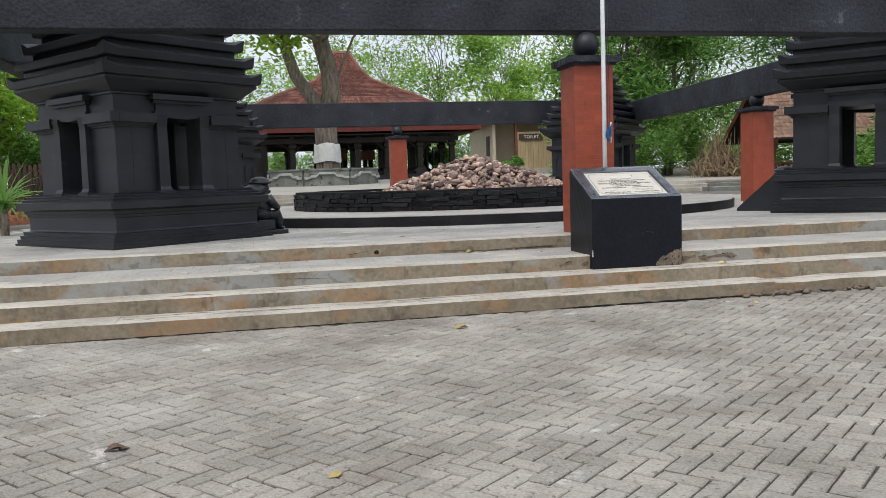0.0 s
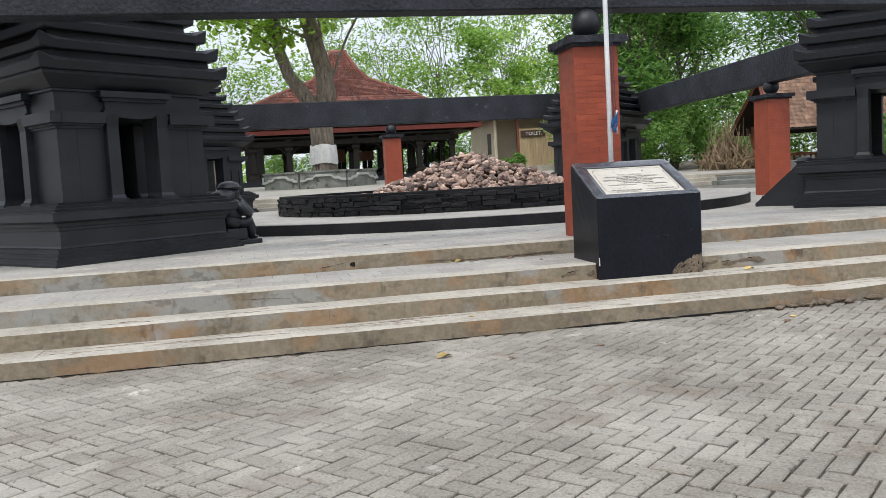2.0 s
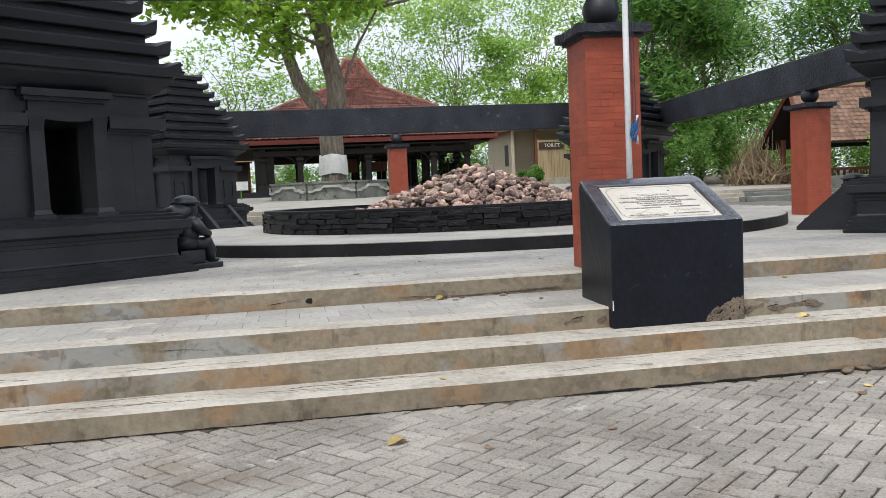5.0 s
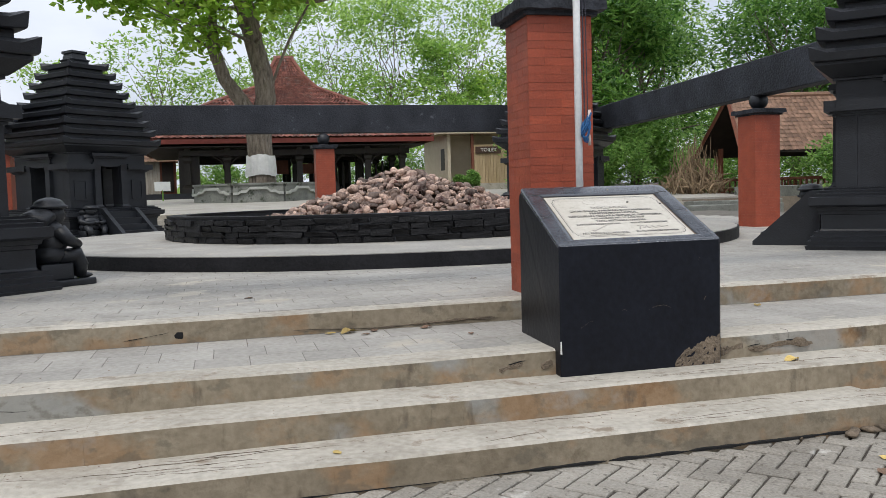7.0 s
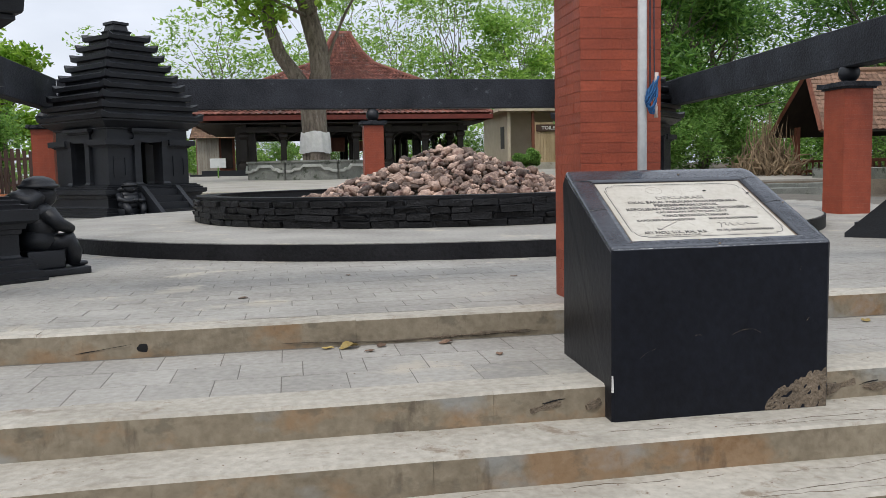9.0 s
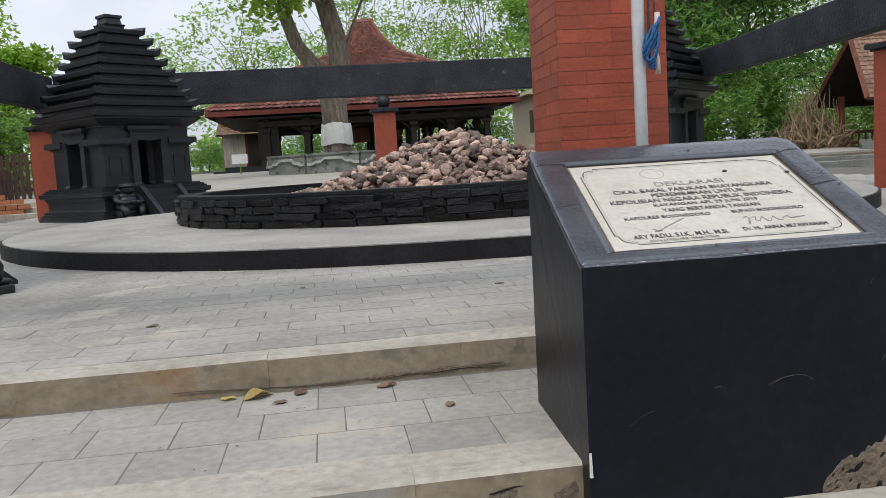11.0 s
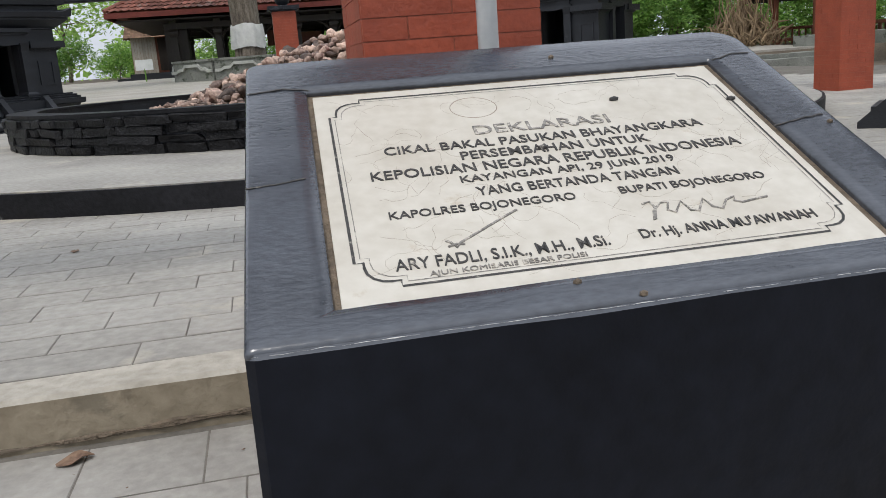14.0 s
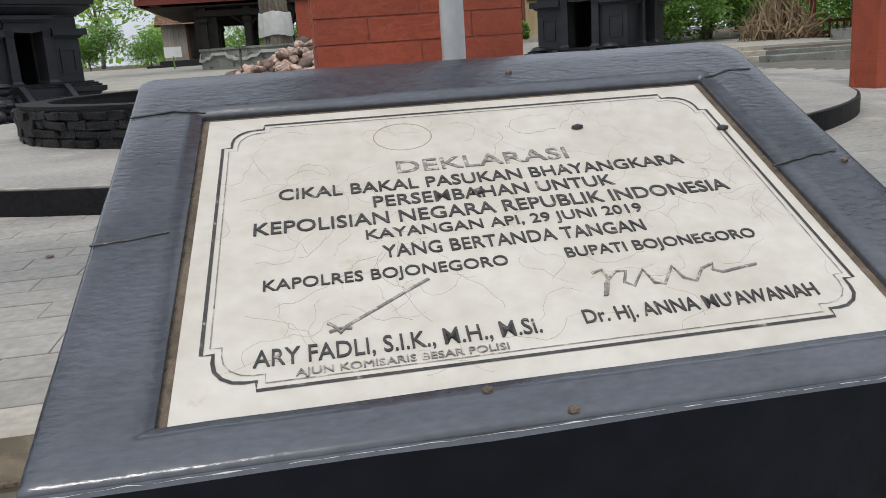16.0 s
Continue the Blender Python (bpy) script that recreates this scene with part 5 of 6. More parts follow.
def build_toilet():
    t = thing("toilet_block", "small beige toilet building with a lath screen", "building", FAR @ pose(-0.6, 0, 0))
    zg = 1.45
    part("wall", B(12.2, 12.36, 45.0, 50.0, zg, 4.3), M_BEIGE, t)
    part("wall", B(12.36, 17.5, 46.4, 46.56, zg, 4.3), M_BEIGE, t)
    part("wall", B(17.5, 17.66, 45.0, 50.0, zg, 4.3), M_BEIGE, t)
    part("wall", B(12.36, 17.5, 49.84, 50.0, zg, 4.3), M_BEIGE, t)
    part("roof", B(11.7, 18.1, 44.6, 50.4, 4.3, 4.46), M_BEIGE, t, "flat beige roof slab with overhang")
    sc = part("screen", B(13.55, 15.9, 44.9, 44.96, 1.75, 3.75), M_LATH, t, "pale bamboo lath screen")
    for k in range(16):
        part("lath", B(13.57 + k * 0.146, 13.69 + k * 0.146, 44.87, 44.9, 1.78, 3.72), M_LATH, sc)
    part("post", B(13.42, 13.55, 44.86, 44.99, zg, 4.3), M_BROWNWOOD, t)
    part("post", B(15.9, 16.03, 44.86, 44.99, zg, 4.3), M_BROWNWOOD, t)
    part("plinth", B(13.3, 16.1, 44.7, 45.1, zg, 1.78), M_STEPTOP, t)
    part("window", B(12.18, 12.2, 45.6, 46.3, 2.5, 3.6), M_DARKWOOD, t)
    s = thing("toilet_sign", "brown sign board with white capital letters", "sign", FAR @ pose(13.02, 44.82, 3.3))
    part("board", B(0, 1.35, -0.02, 0.02, 0, 0.34), M_SIGN, s)
    words("lettering", "TOILET", 0.85, M_LETTER, s, Matrix.Translation((0.27, -0.026, 0.09)) @ Matrix.Rotation(radians(90), 4, "X"), aspect=0.17, bold=0.02)


build_toilet()


def build_gazebo():
    g = thing("gazebo", "small timber gazebo with brown tiled gable roof", "gazebo", pose(20.9, 31.0, 0.75, 0, 0, -12) @ Matrix.Scale(1.14, 4))
    hx, hy, ze, zr = 2.6, 2.0, 1.5, 3.35
    for s in (-1, 1):
        v, f = [], []
        tiled_slope(v, f, (-hx, s * hy, ze), (hx, s * hy, ze), (hx * 0.86, 0, zr), (-hx * 0.86, 0, zr), 14, 26, 0.045)
        tagged(from_lists("roof_slope", v, f, M_ROOFB, g), kind="stuff")
        bm = bmesh.new()
        loft(bm, [[(-hx, s * hy, ze - 0.05), (hx, s * hy, ze - 0.05), (hx, s * hy, ze - 0.01), (-hx, s * hy, ze - 0.01)], [(-hx * 0.86, 0, zr - 0.06), (hx * 0.86, 0, zr - 0.06), (hx * 0.86, 0, zr - 0.01), (-hx * 0.86, 0, zr - 0.01)]])
        part("roof_deck", bm, M_DARKWOOD, g)
        for e in (-1, 1):
            bm = bmesh.new()
            a, b = Vector((e * hx, s * hy, ze)), Vector((e * hx * 0.86, 0, zr))
            tube(bm, [a, b], [0.075, 0.075], 4)
            part("barge_board", bm, M_BROWNWOOD, g)
            part("post", B(e * 1.95 - 0.07, e * 1.95 + 0.07, s * 1.35 - 0.07, s * 1.35 + 0.07, -0.1, ze + 0.25), M_BROWNWOOD, g)
            bm = bmesh.new()
            tube(bm, [(e * 1.95, s * 1.35, 0.9), (e * 1.95, s * 1.75, 1.5)], [0.05, 0.05], 4)
            part("brace", bm, M_BROWNWOOD, g)
        part("rail", B(-1.95, 1.95, s * 1.35 - 0.04, s * 1.35 + 0.04, 0.62, 0.7), M_BROWNWOOD, g)
        for k in range(20):
            part("baluster", B(-1.85 + k * 0.195, -1.81 + k * 0.195, s * 1.35 - 0.02, s * 1.35 + 0.02, 0.22, 0.62), M_BROWNWOOD, g)
        part("rail", B(-1.95, 1.95, s * 1.35 - 0.04, s * 1.35 + 0.04, 0.15, 0.22), M_BROWNWOOD, g)
    part("bench", B(-1.9, 1.9, 0.75, 1.2, 0.3, 0.38), M_BROWNWOOD, g)
    part("base", B(-2.3, 2.3, -1.7, 1.7, -0.2, 0.12), M_GREYSTONE, g)
    bm = bmesh.new()
    tube(bm, [(-hx * 0.9, 0, zr + 0.03), (hx * 0.9, 0, zr + 0.03)], [0.09, 0.09], 8)
    part("ridge", bm, M_ROOFB, g)


build_gazebo()


def build_fronds():
    rng = random.Random(5)
    t = thing("dry_frond_heap", "heap of dry tan palm fronds and stalks", "fronds", pose(17.35, 32.2, 0.85) @ Matrix.Diagonal((0.85, 0.85, 1.35, 1)))
    bm = bmesh.new()
    for k in range(330):
        a, r = rng.uniform(0, 6.3), rng.uniform(0.1, 1.5)
        p = Vector((r * math.cos(a), r * 0.7 * math.sin(a), rng.uniform(0, 0.4)))
        top = Vector((p.x * 0.7 + rng.uniform(-0.6, 0.6), p.y * 0.7 + rng.uniform(-0.4, 0.4), rng.uniform(0.5, 1.9) * (1.15 - r / 2.2)))
        if rng.random() < 0.42:
            top = Vector((p.x * 1.5 + rng.uniform(-0.5, 0.5), p.y - 0.3, rng.uniform(0.1, 0.7)))
        mid = p.lerp(top, 0.5) + Vector((rng.uniform(-0.25, 0.25), rng.uniform(-0.2, 0.2), 0.12))
        w = rng.uniform(0.01, 0.04)
        tube(bm, [p, mid, top], [w, w * 0.8, w * 0.3], 5)
    part("fronds", bm, M_DRY, t)


build_fronds()


def build_hut():
    h = thing("small_hut", "small pale plank hut with dark door and tiled roof", "hut", pose(-4.6, 68, 2.6, 0, 0, 8))
    for k in range(9):
        part("plank", B(-1.25 + 0.17 * k, -1.09 + 0.17 * k, -1.0, -0.93, -1.2, 1.75), M_PALEPLANK, h)
    part("wall", B(-1.25, 1.4, -0.92, 1.0, -1.2, 1.75), M_BROWNWOOD, h)
    part("door", B(0.42, 1.2, -0.99, -0.93, -0.6, 1.5), M_DARKWOOD, h)
    for s in (-1, 1):
        v, f = [], []
        tiled_slope(v, f, (-1.7, s * 1.5, 1.55), (1.8, s * 1.5, 1.55), (1.5, 0, 2.65), (-1.4, 0, 2.65), 9, 16, 0.05)
        tagged(from_lists("roof_slope", v, f, M_ROOFB, h), kind="stuff")


build_hut()


# ---- right side: stone steps and bench walls ----
for i, (x, y, w, d, z0, h) in enumerate(((15.4, 26.6, 3.4, 0.5, ZP - 0.15, 0.3), (15.9, 27.2, 3.2, 0.6, ZP - 0.15, 0.42), (18.8, 28.6, 3.4, 0.6, 0.4, 0.85))):
    bm = bmesh.new()
    rough_bar(bm, x - w / 2, x + w / 2, y, y + d, z0, z0 + h, 0.03, 0.3, 60 + i)
    tagged(part("stone_ledge", bm, M_GREYSTONE), "low grey stone ledge stepping up beside the platform", "ledge")

# ---- left side: fence, brick heap, far pillar, signs ----
fence = thing("wooden_fence", "dark brown slatted wooden fence", "fence", pose(-7.9, 24.0, 0.42, 0, 0, 78))
for k in range(34):
    part("slat", B(k * 0.16, k * 0.16 + 0.1, -0.012, 0.012, 0.05, 1.35 + 0.04 * math.sin(k * 1.3)), M_FENCE, fence)
for z in (0.3, 1.05):
    part("rail", B(0, 5.5, 0.012, 0.05, z, z + 0.08), M_FENCE, fence)
copy_thing(fence, pose(-11.2, 30.4, 0.92, 0, 0, 8))
bw = thing("low_brick_wall", "low orange brick wall with broken top", "wall", pose(-7.0, 20.3, 0.42, 0, 0, 80))
rngb = random.Random(2)
BRICK2 = brick_mesh("brick", M_ORANGE)
for c in range(6):
    for k in range(13):
        if c > 3 and rngb.random() < 0.45:
            continue
        x = k * 0.23 + (0.115 if c % 2 else 0)
        mesh_part("brick", BRICK2, bw, Matrix.Translation((x, rngb.uniform(-0.008, 0.008), 0.04 + c * 0.075)) @ Matrix.Diagonal((0.215, 0.11, 0.065, 1)))
copy_thing(bw, pose(-9.6, 27.6, 0.42, 0, 0, 4) @ Matrix.Diagonal((1.2, 1, 1.7, 1)))
board = thing("notice_board", "small white notice board on a green post", "sign", FAR @ pose(-1.55, 35.5, 1.2))
bm = bmesh.new()
tube(bm, [(0, 0, 0), (0, 0, 0.55)], [0.025, 0.025], 8)
part("post", bm, M_BUSH, board)
part("panel", B(-0.27, 0.27, -0.02, 0.02, 0.5, 0.83), M_WHITE, board)


def build_spiky_plant(x, y, z, seed, size):
    """Rosette of long arching strap leaves on a short stem."""
    rng = random.Random(seed)
    p = thing("spiky_plant", "spiky green plant with long arching strap leaves", "plant", pose(x, y, z) @ Matrix.Scale(size, 4))
    bm = bmesh.new()
    tube(bm, [(0, 0, -0.05), (0.02, 0, 0.25), (0.0, 0.01, 0.5)], [0.06, 0.05, 0.04], 8, 0.2)
    part("stem", bm, M_BARK, p)
    for k in range(46):
        a, up = rng.uniform(0, 6.3), rng.uniform(0.15, 1.4)
        ln, wd = rng.uniform(0.6, 0.95), rng.uniform(0.02, 0.034)
        d, side = Vector((math.cos(a), math.sin(a), 0)), Vector((-math.sin(a), math.cos(a), 0))
        bm = bmesh.new()
        rows = []
        for i in range(6):
            t = i / 5
            c = Vector((0, 0, 0.25 + 0.25 * rng.random() * (i == 0))) if i == 0 else d * (ln * t * math.cos(up)) + Vector((0, 0, 0.4 + ln * t * math.sin(up) - 0.45 * t * t * math.cos(up)))
            w = wd * (1 - t) ** 0.6 + 0.002
            rows.append([bm.verts.new(c + side * w), bm.verts.new(c - Vector((0, 0, w * 0.5))), bm.verts.new(c - side * w)])
        for r0, r1 in zip(rows, rows[1:]):
            for j in range(2):
                bm.faces.new((r0[j], r1[j], r1[j + 1], r0[j + 1]))
        part("leaf", bm, M_BUSH, p)


build_spiky_plant(-5.75, 15.6, 0.55, 61, 1.25)
build_spiky_plant(-6.6, 18.4, 0.5, 62, 1.4)
# stones along the planted edge
meshes_e = rock_meshes(5, M_GREYSTONE)
edge = thing("edging_stones", "row of grey field stones edging the bed", "stones")
for k in range(26):
    mesh_part("stone", meshes_e[k % 5], edge, Matrix.LocRotScale((-8.6 - 0.1 * rngb.random(), 11.5 + k * 0.33, 0.5), Euler((0, 0, k * 1.1)), (0.36, 0.3, 0.26)))
# a shed roof and tree trunk seen past the shrine
shed = thing("shed", "dark shed with a low tiled roof behind the fence", "shed", pose(-12.5, 29, 0.6, 0, 0, 20))
part("wall", B(-1.6, 1.6, -1.2, 1.2, -0.3, 2.0), M_BROWNWOOD, shed)
v, f = [], []
for s in (-1, 1):
    tiled_slope(v, f, (-2.1, s * 1.8, 1.9), (2.1, s * 1.8, 1.9), (2.0, 0, 3.1), (-2.0, 0, 3.1), 8, 18)
tagged(from_lists("roof", v, f, M_ROOFB, shed), kind="stuff")


# ---- small litter ----
def build_leaf(name, label, x, y, z, s, turn, material):
    bm = bmesh.new()
    n = 7
    rows = []
    for i in range(n):
        t = i / (n - 1)
        w = 0.32 * math.sin(math.pi * min(0.98, max(0.04, t)) ** 0.8) * s
        zz = 0.05 * s * math.sin(t * 3.1) + 0.001
        rows.append([bm.verts.new((s * (t - 0.5), k * w, zz + abs(k) * w * (0.25 + 0.3 * math.sin(5 * t + 40 * s)))) for k in (-1, 0, 1)])
    for a, b in zip(rows, rows[1:]):
        for k in range(2):
            bm.faces.new((a[k], b[k], b[k + 1], a[k + 1]))
    ext = bmesh.ops.extrude_face_region(bm, geom=bm.faces[:])
    for e in ext["geom"]:
        if isinstance(e, bmesh.types.BMVert):
            e.co.z += 0.0015
    ob = part(name, bm, material)
    ob.matrix_basis = pose(x, y, z, 0, 0, turn)
    return tagged(ob, label, "leaf", "fallen leaves")


LEAVES = [(0.165, 7.13, 0, 0.13, 20, 0), (0.59, 6.9, 0, 0.06, 80, 1), (-2.19, 4.53, 0, 0.12, 200, 1), (-1.18, 3.85, 0, 0.08, 40, 0), (3.3, 8.28, RISE * 2, 0.11, 10, 0), (0.55, 7.9, RISE, 0.06, 120, 0),
          (0.86, 9.54, RISE * 3, 0.13, 30, 0), (1.03, 9.54, RISE * 3, 0.08, 60, 1), (1.38, 9.52, RISE * 3, 0.09, 20, 1), (1.59, 9.17, RISE * 3, 0.06, 80, 1), (0.74, 9.55, RISE * 3, 0.07, 350, 0), (3.9, 9.45, RISE * 3, 0.08, 60, 0), (2.95, 7.2, 0, 0.08, 60, 1),
          (1.3, 7.0, 0, 0.06, 10, 1), (3.1, 7.35, 0, 0.07, 100, 0), (0.25, 10.6, ZP, 0.07, 30, 1), (0.95, 9.42, RISE * 3, 0.06, 200, 1), (2.2, 11.1, ZP, 0.06, 0, 1), (1.0, 11.6, ZP, 0.06, 90, 1)]
for x, y, z, s, a, k in LEAVES:
    build_leaf("fallen_leaf", "curled brown dead leaf on the ground" if k else "yellow fallen leaf on the ground", x, y, z + 0.001, s, a, M_BROWNLEAF if k else M_DEADLEAF)
rngl = random.Random(31)
gv, gf = [], []
for k in range(700):
    x = rngl.uniform(-3.5, 5)
    row = rngl.randrange(3)
    y, z = ((rngl.uniform(7.8, 8.1), RISE), (rngl.uniform(8.16, 8.44), RISE * 2), (rngl.uniform(8.5, 9.6), RISE * 3))[row]
    s = rngl.uniform(0.0025, 0.0065)
    o = len(gv)
    c = math.cos(k)
    gv += [(x - s, y, z + 0.002), (x, y - s * c, z + 0.002), (x + s, y + s * 0.4, z + 0.002), (x, y + s, z + 0.002), (x, y, z + s * 0.7)]
    gf += [(o, o + 1, o + 4), (o + 1, o + 2, o + 4), (o + 2, o + 3, o + 4), (o + 3, o, o + 4)]
tagged(from_lists("grit", gv, gf, M_BROWNLEAF), "dark grit and seeds scattered on the treads", "grit", kind="stuff")
# drain hole and rubble at the steps
bm = bmesh.new()
ball(bm, (-0.216, SY[3] + 0.012, 0.475), 0.045, (1.15, 0.4, 0.8), 2, rough=0.3, seed=2)
tagged(part("drain_hole", bm, M_HOLE), "dark broken drain hole in the top riser", "hole", kind="structure")
meshes_r = rock_meshes(5, M_RAW)
rub = thing("rubble", "broken cement lumps along the foot of the steps", "rubble")
for k in range(60):
    x = rngl.uniform(2.9, 6.0)
    s = rngl.uniform(0.025, 0.1)
    mesh_part("lump", rngl.choice(meshes_r), rub, Matrix.LocRotScale((x, SY[0] - 0.02 + rngl.uniform(-0.04, 0.05), s * 0.2), Euler((0, 0, rngl.uniform(0, 6))), (s * 1.5, s, s * 0.8)))


# cracks and crumbled joints of the steps
def crack(xa, ya, za, xb, yb, zb, r, seed, wander=0.02, material=None, flat=0.5):
    n = max(6, int(abs(xb - xa) / 0.04))
    pts, rr = [], []
    for i in range(n + 1):
        t = i / n
        x = xa + (xb - xa) * t
        pts.append((x, ya + (yb - ya) * t + wander * (noise.noise((x * 5, seed, 0)) + 0.4 * noise.noise((x * 17, seed, 3))), za + (zb - za) * t + (0.5 * wander * noise.noise((x * 7, seed, 8)) if flat else 0)))
        rr.append(max(0.0006, r * (0.6 + 0.9 * noise.noise((x * 9, seed, 5)))) * min(1.0, 6 * t + 0.1, 6 * (1 - t) + 0.1))
    bm = bmesh.new()
    tube(bm, pts, rr, 5)
    part("crack", bm, material or M_HOLE, steps)


crack(0.95, SY[3] - 0.001, RISE * 3 + 0.008, 1.95, SY[3] - 0.001, RISE * 3 + 0.02, 0.008, 1, 0.006, M_SOIL)
crack(0.5, SY[3] - 0.003, RISE * 3 + 0.03, 1.05, SY[3] - 0.003, RISE * 3 + 0.008, 0.005, 2, 0.006, M_SOIL)
crack(1.2, SY[3] - 0.002, RISE * 3 + 0.012, 1.9, SY[3] - 0.002, RISE * 3 + 0.03, 0.012, 12, 0.008, M_RAW)
crack(2.95, SY[3] - 0.002, RISE * 3 + 0.05, 3.25, SY[3] - 0.002, RISE * 3 + 0.09, 0.008, 3, 0.01)
crack(-3.4, SY[0] - 0.003, 0.004, 1.2, SY[0] - 0.003, 0.004, 0.006, 4, 0.004)
crack(1.2, SY[0] - 0.003, 0.006, 3.9, SY[0] - 0.003, 0.01, 0.014, 5, 0.008)
crack(-1.25, SY[2] - 0.004, RISE * 2 + 0.075, -0.85, SY[2] - 0.003, RISE * 2 + 0.055, 0.0022, 6, 0.02)
crack(-0.55, SY[3] - 0.004, RISE * 3 + 0.03, -0.27, SY[3] - 0.004, RISE * 3 + 0.07, 0.003, 7, 0.01)
for xa, xb, r, sd in ((1.52, 1.7, 0.03, 40), (1.78, 1.87, 0.026, 41), (2.9, 3.12, 0.035, 42), (3.1, 3.55, 0.042, 43), (3.45, 3.9, 0.026, 44)):
    zc = RISE * 2 + 0.045
    crack(xa, SY[2] + 0.012, zc, xb, SY[2] + 0.012, zc + 0.03, r, sd, 0.02, M_RAW)
    crack(xa, SY[2] + 0.004, zc + 0.02, xb, SY[2] + 0.004, zc + 0.045, r * 0.16, sd + 9, 0.03)
rngc = random.Random(8)
for k in range(34):
    row = rngc.choice((0, 0, 0, 1))
    xa = rngc.uniform(-3.0, 4.3)
    ln = rngc.uniform(0.25, 0.95)
    y = rngc.uniform(SY[row] + 0.07, SY[row + 1] - 0.05)
    crack(xa, y, RISE * (row + 1) + 0.0003, xa + ln, y + rngc.uniform(-0.05, 0.05), RISE * (row + 1) + 0.0003, rngc.uniform(0.0012, 0.0034), 20 + k, 0.035, M_RAW, 0)


# ---- floor tiles ----
def tile_mesh(w, d, name="tile"):
    bm = bmesh.new()
    h, c = 0.012, 0.002
    loft(bm, [[(-w / 2, -d / 2, 0), (w / 2, -d / 2, 0), (w / 2, d / 2, 0), (-w / 2, d / 2, 0)], [(-w / 2, -d / 2, h - c), (w / 2, -d / 2, h - c), (w / 2, d / 2, h - c), (-w / 2, d / 2, h - c)], [(-w / 2 + c, -d / 2 + c, h), (w / 2 - c, -d / 2 + c, h), (w / 2 - c, d / 2 - c, h), (-w / 2 + c, d / 2 - c, h)]])
    me = bpy.data.meshes.new(name)
    bm.to_mesh(me)
    bm.free()
    me.materials.append(M_TILE)
    return me


def lay_tiles():
    fl = thing("floor", "grey cement floor tiles with thin dark joints", "floor", kind="structure")
    rng = random.Random(14)
    w, d = 0.4, 0.2
    me = tile_mesh(w - 0.004, d - 0.011)
    rest_v, rest_f, singles = [], [], 0
    rows = int((27.6 - SY[3] - 0.16) / d)
    for r in range(rows):
        y = SY[3] + 0.165 + d * (r + 0.5)
        off = (0.13 * r) % w
        for c in range(int((X1 - X0) / w) - 1):
            x = X0 + w * (c + 0.5) + off
            rr = math.hypot(x - CX, y - CY)
            if rr < R_OUT - 0.3:
                continue
            if y > 14.5 and not (-6 < x < 12):
                continue
            m = Matrix.Translation((x, y, ZP - 0.0115 + rng.uniform(-0.001, 0.001))) @ Euler((rng.uniform(-0.002, 0.002), rng.uniform(-0.002, 0.002), rng.uniform(-0.003, 0.003))).to_matrix().to_4x4()
            if y < 11.9 and -0.8 < x < 3.6 and singles < 200:
                mesh_part("tile", me, fl, m)
                singles += 1
            else:
                o = len(rest_v)
                rest_v += [tuple(m @ v.co) for v in me.vertices]
                rest_f += [tuple(i + o for i in p.vertices) for p in me.polygons]
    me2 = tile_mesh(0.2965, 0.291)
    for r in range(3):
        y = SY[2] + 0.222 + 0.3 * (r + 0.5) + 0.01
        for c in range(76):
            x = X0 + 0.3 * (c + 0.5) + (0.1 if r % 2 else 0)
            if 1.95 < x < 2.82 and y < 9.35:
                continue
            m = Matrix.Translation((x, y, RISE * 3 - 0.0145 + rng.uniform(-0.001, 0.001))) @ Euler((0, 0, rng.uniform(-0.004, 0.004))).to_matrix().to_4x4()
            if -1.6 < x < 5.5:
                mesh_part("tile", me2, fl, m)
            else:
                o = len(rest_v)
                rest_v += [tuple(m @ v.co) for v in me2.vertices]
                rest_f += [tuple(i + o for i in p.vertices) for p in me2.polygons]
    tagged(from_lists("far_tiles", rest_v, rest_f, M_TILE, fl), kind="stuff")


lay_tiles()


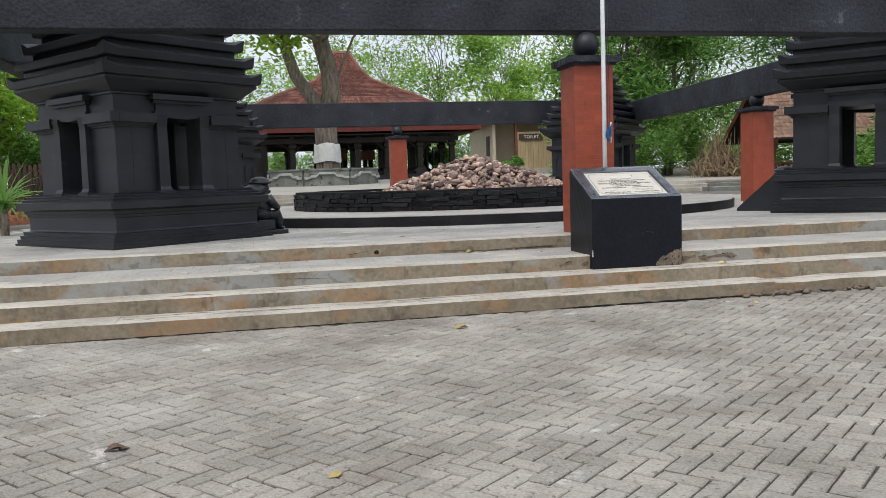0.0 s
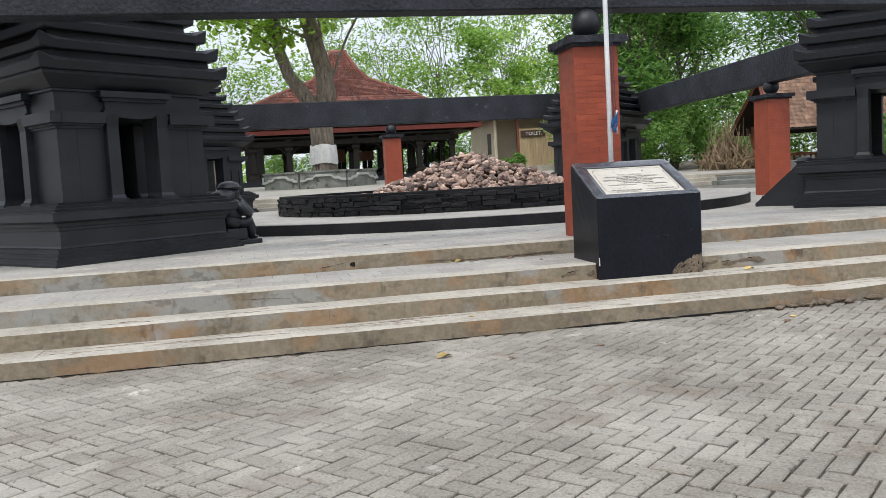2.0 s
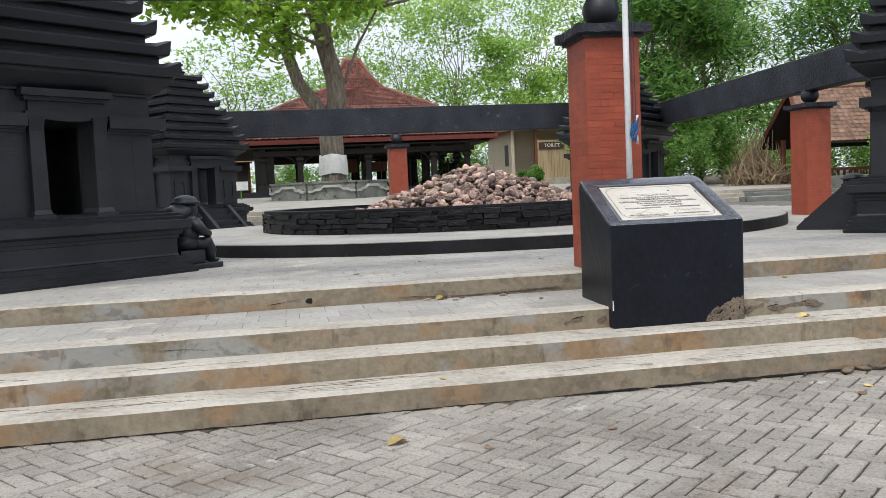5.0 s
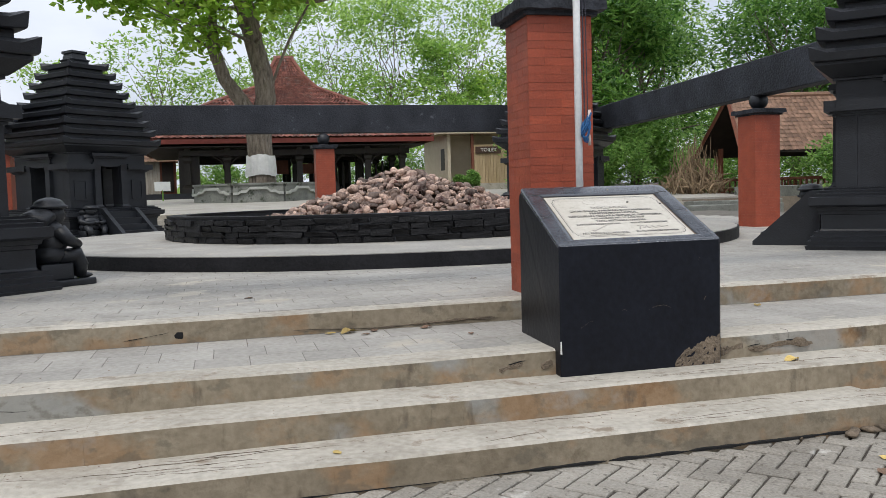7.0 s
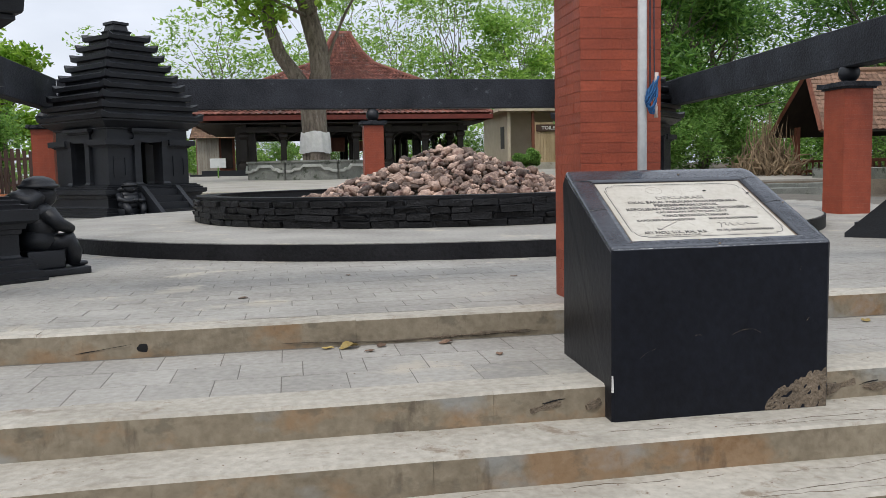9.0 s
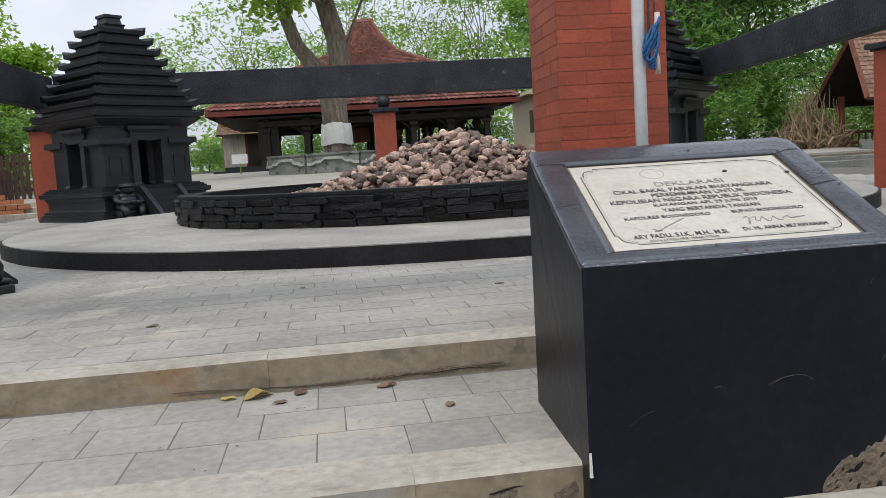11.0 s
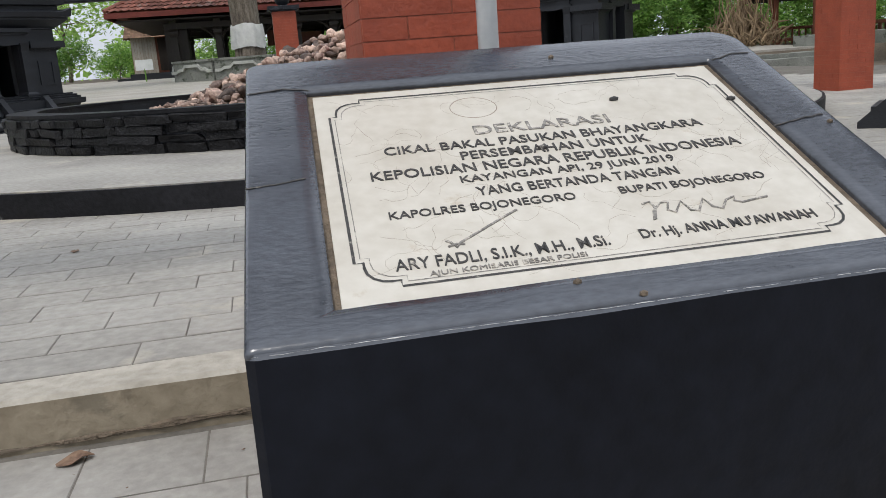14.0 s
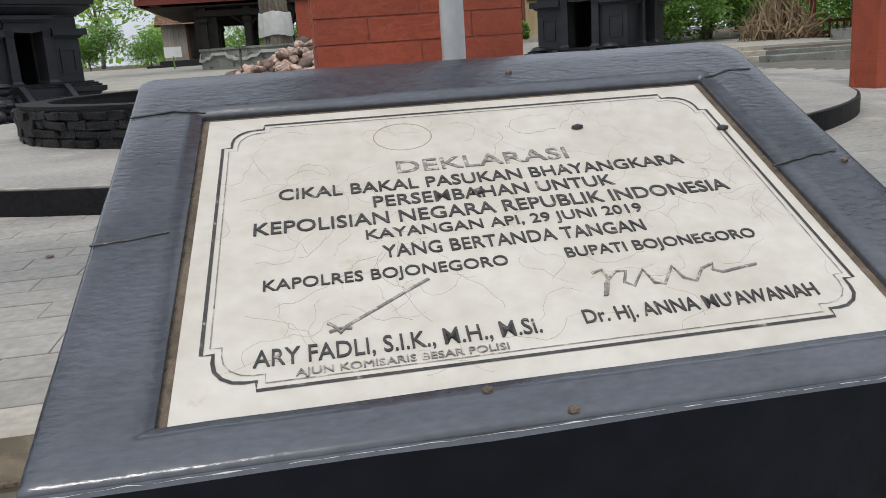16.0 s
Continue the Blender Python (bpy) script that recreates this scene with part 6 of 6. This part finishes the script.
# ---- herringbone paving ----
def lay_pavers():
    pv = thing("pavement", "brown grey concrete pavers in herringbone", "pavement", kind="structure")
    L, W, g, h = 0.21, 0.105, 0.011, 0.035

    def paver(seed):
        bm = bmesh.new()
        c = 0.006
        a, b = (L - g) / 2, (W - g) / 2
        loft(bm, [[(-a, -b, -h), (a, -b, -h), (a, b, -h), (-a, b, -h)], [(-a, -b, -c), (a, -b, -c), (a, b, -c), (-a, b, -c)], [(-a + c, -b + c, 0), (a - c, -b + c, 0), (a - c, b - c, 0), (-a + c, b - c, 0)]])
        for v in bm.verts:
            v.co += Vector((noise.noise(v.co * 15 + Vector((seed, 0, 0))), noise.noise(v.co * 15 + Vector((0, seed, 0))), 0)) * 0.0045
        me = bpy.data.meshes.new("paver")
        bm.to_mesh(me)
        bm.free()
        me.materials.append(M_PAVER)
        return me
    kinds = [paver(s * 3.7) for s in range(6)]
    rng = random.Random(9)
    rot = Matrix.Rotation(radians(-50), 4, "Z")
    rest_v, rest_f, singles = [], [], 0
    n = 62
    for i in range(-n, n):
        for j in range(-n, n):
            ox, oy = i + 2 * j, i - 2 * j
            for dx, dy, turn in ((1.0, 0.5, 0), (0.5, 2.0, 90)):
                p = rot @ Vector(((ox + dx) * W, (oy + dy) * W, 0)) + Vector((0.6, 4.0, 0))
                if not (-6.2 < p.x < 6.6 and 0.0 < p.y < SY[0] + 0.06):
                    continue
                m = Matrix.Translation((p.x, p.y, -0.002 + 0.003 * noise.noise((p.x * 0.7, p.y * 0.7, 0)) + rng.uniform(-0.003, 0.003))) @ rot @ Matrix.Rotation(radians(turn) + rng.uniform(-0.022, 0.022), 4, "Z") @ Euler((rng.uniform(-0.014, 0.014), rng.uniform(-0.014, 0.014), 0)).to_matrix().to_4x4()
                me = rng.choice(kinds)
                if singles < 300 and -0.9 < p.x < 2.1 and 3.0 < p.y < 5.7:
                    mesh_part("paver", me, pv, m)
                    singles += 1
                else:
                    o = len(rest_v)
                    rest_v += [tuple(m @ v.co) for v in me.vertices]
                    rest_f += [tuple(k + o for k in q.vertices) for q in me.polygons]
    tagged(from_lists("far_pavers", rest_v, rest_f, M_PAVERS, pv), kind="stuff")
    bed = part("sand_bed", B(-40, 40, -30, SY[0] + 0.02, -0.12, -0.015), M_TILEBED, pv)


lay_pavers()
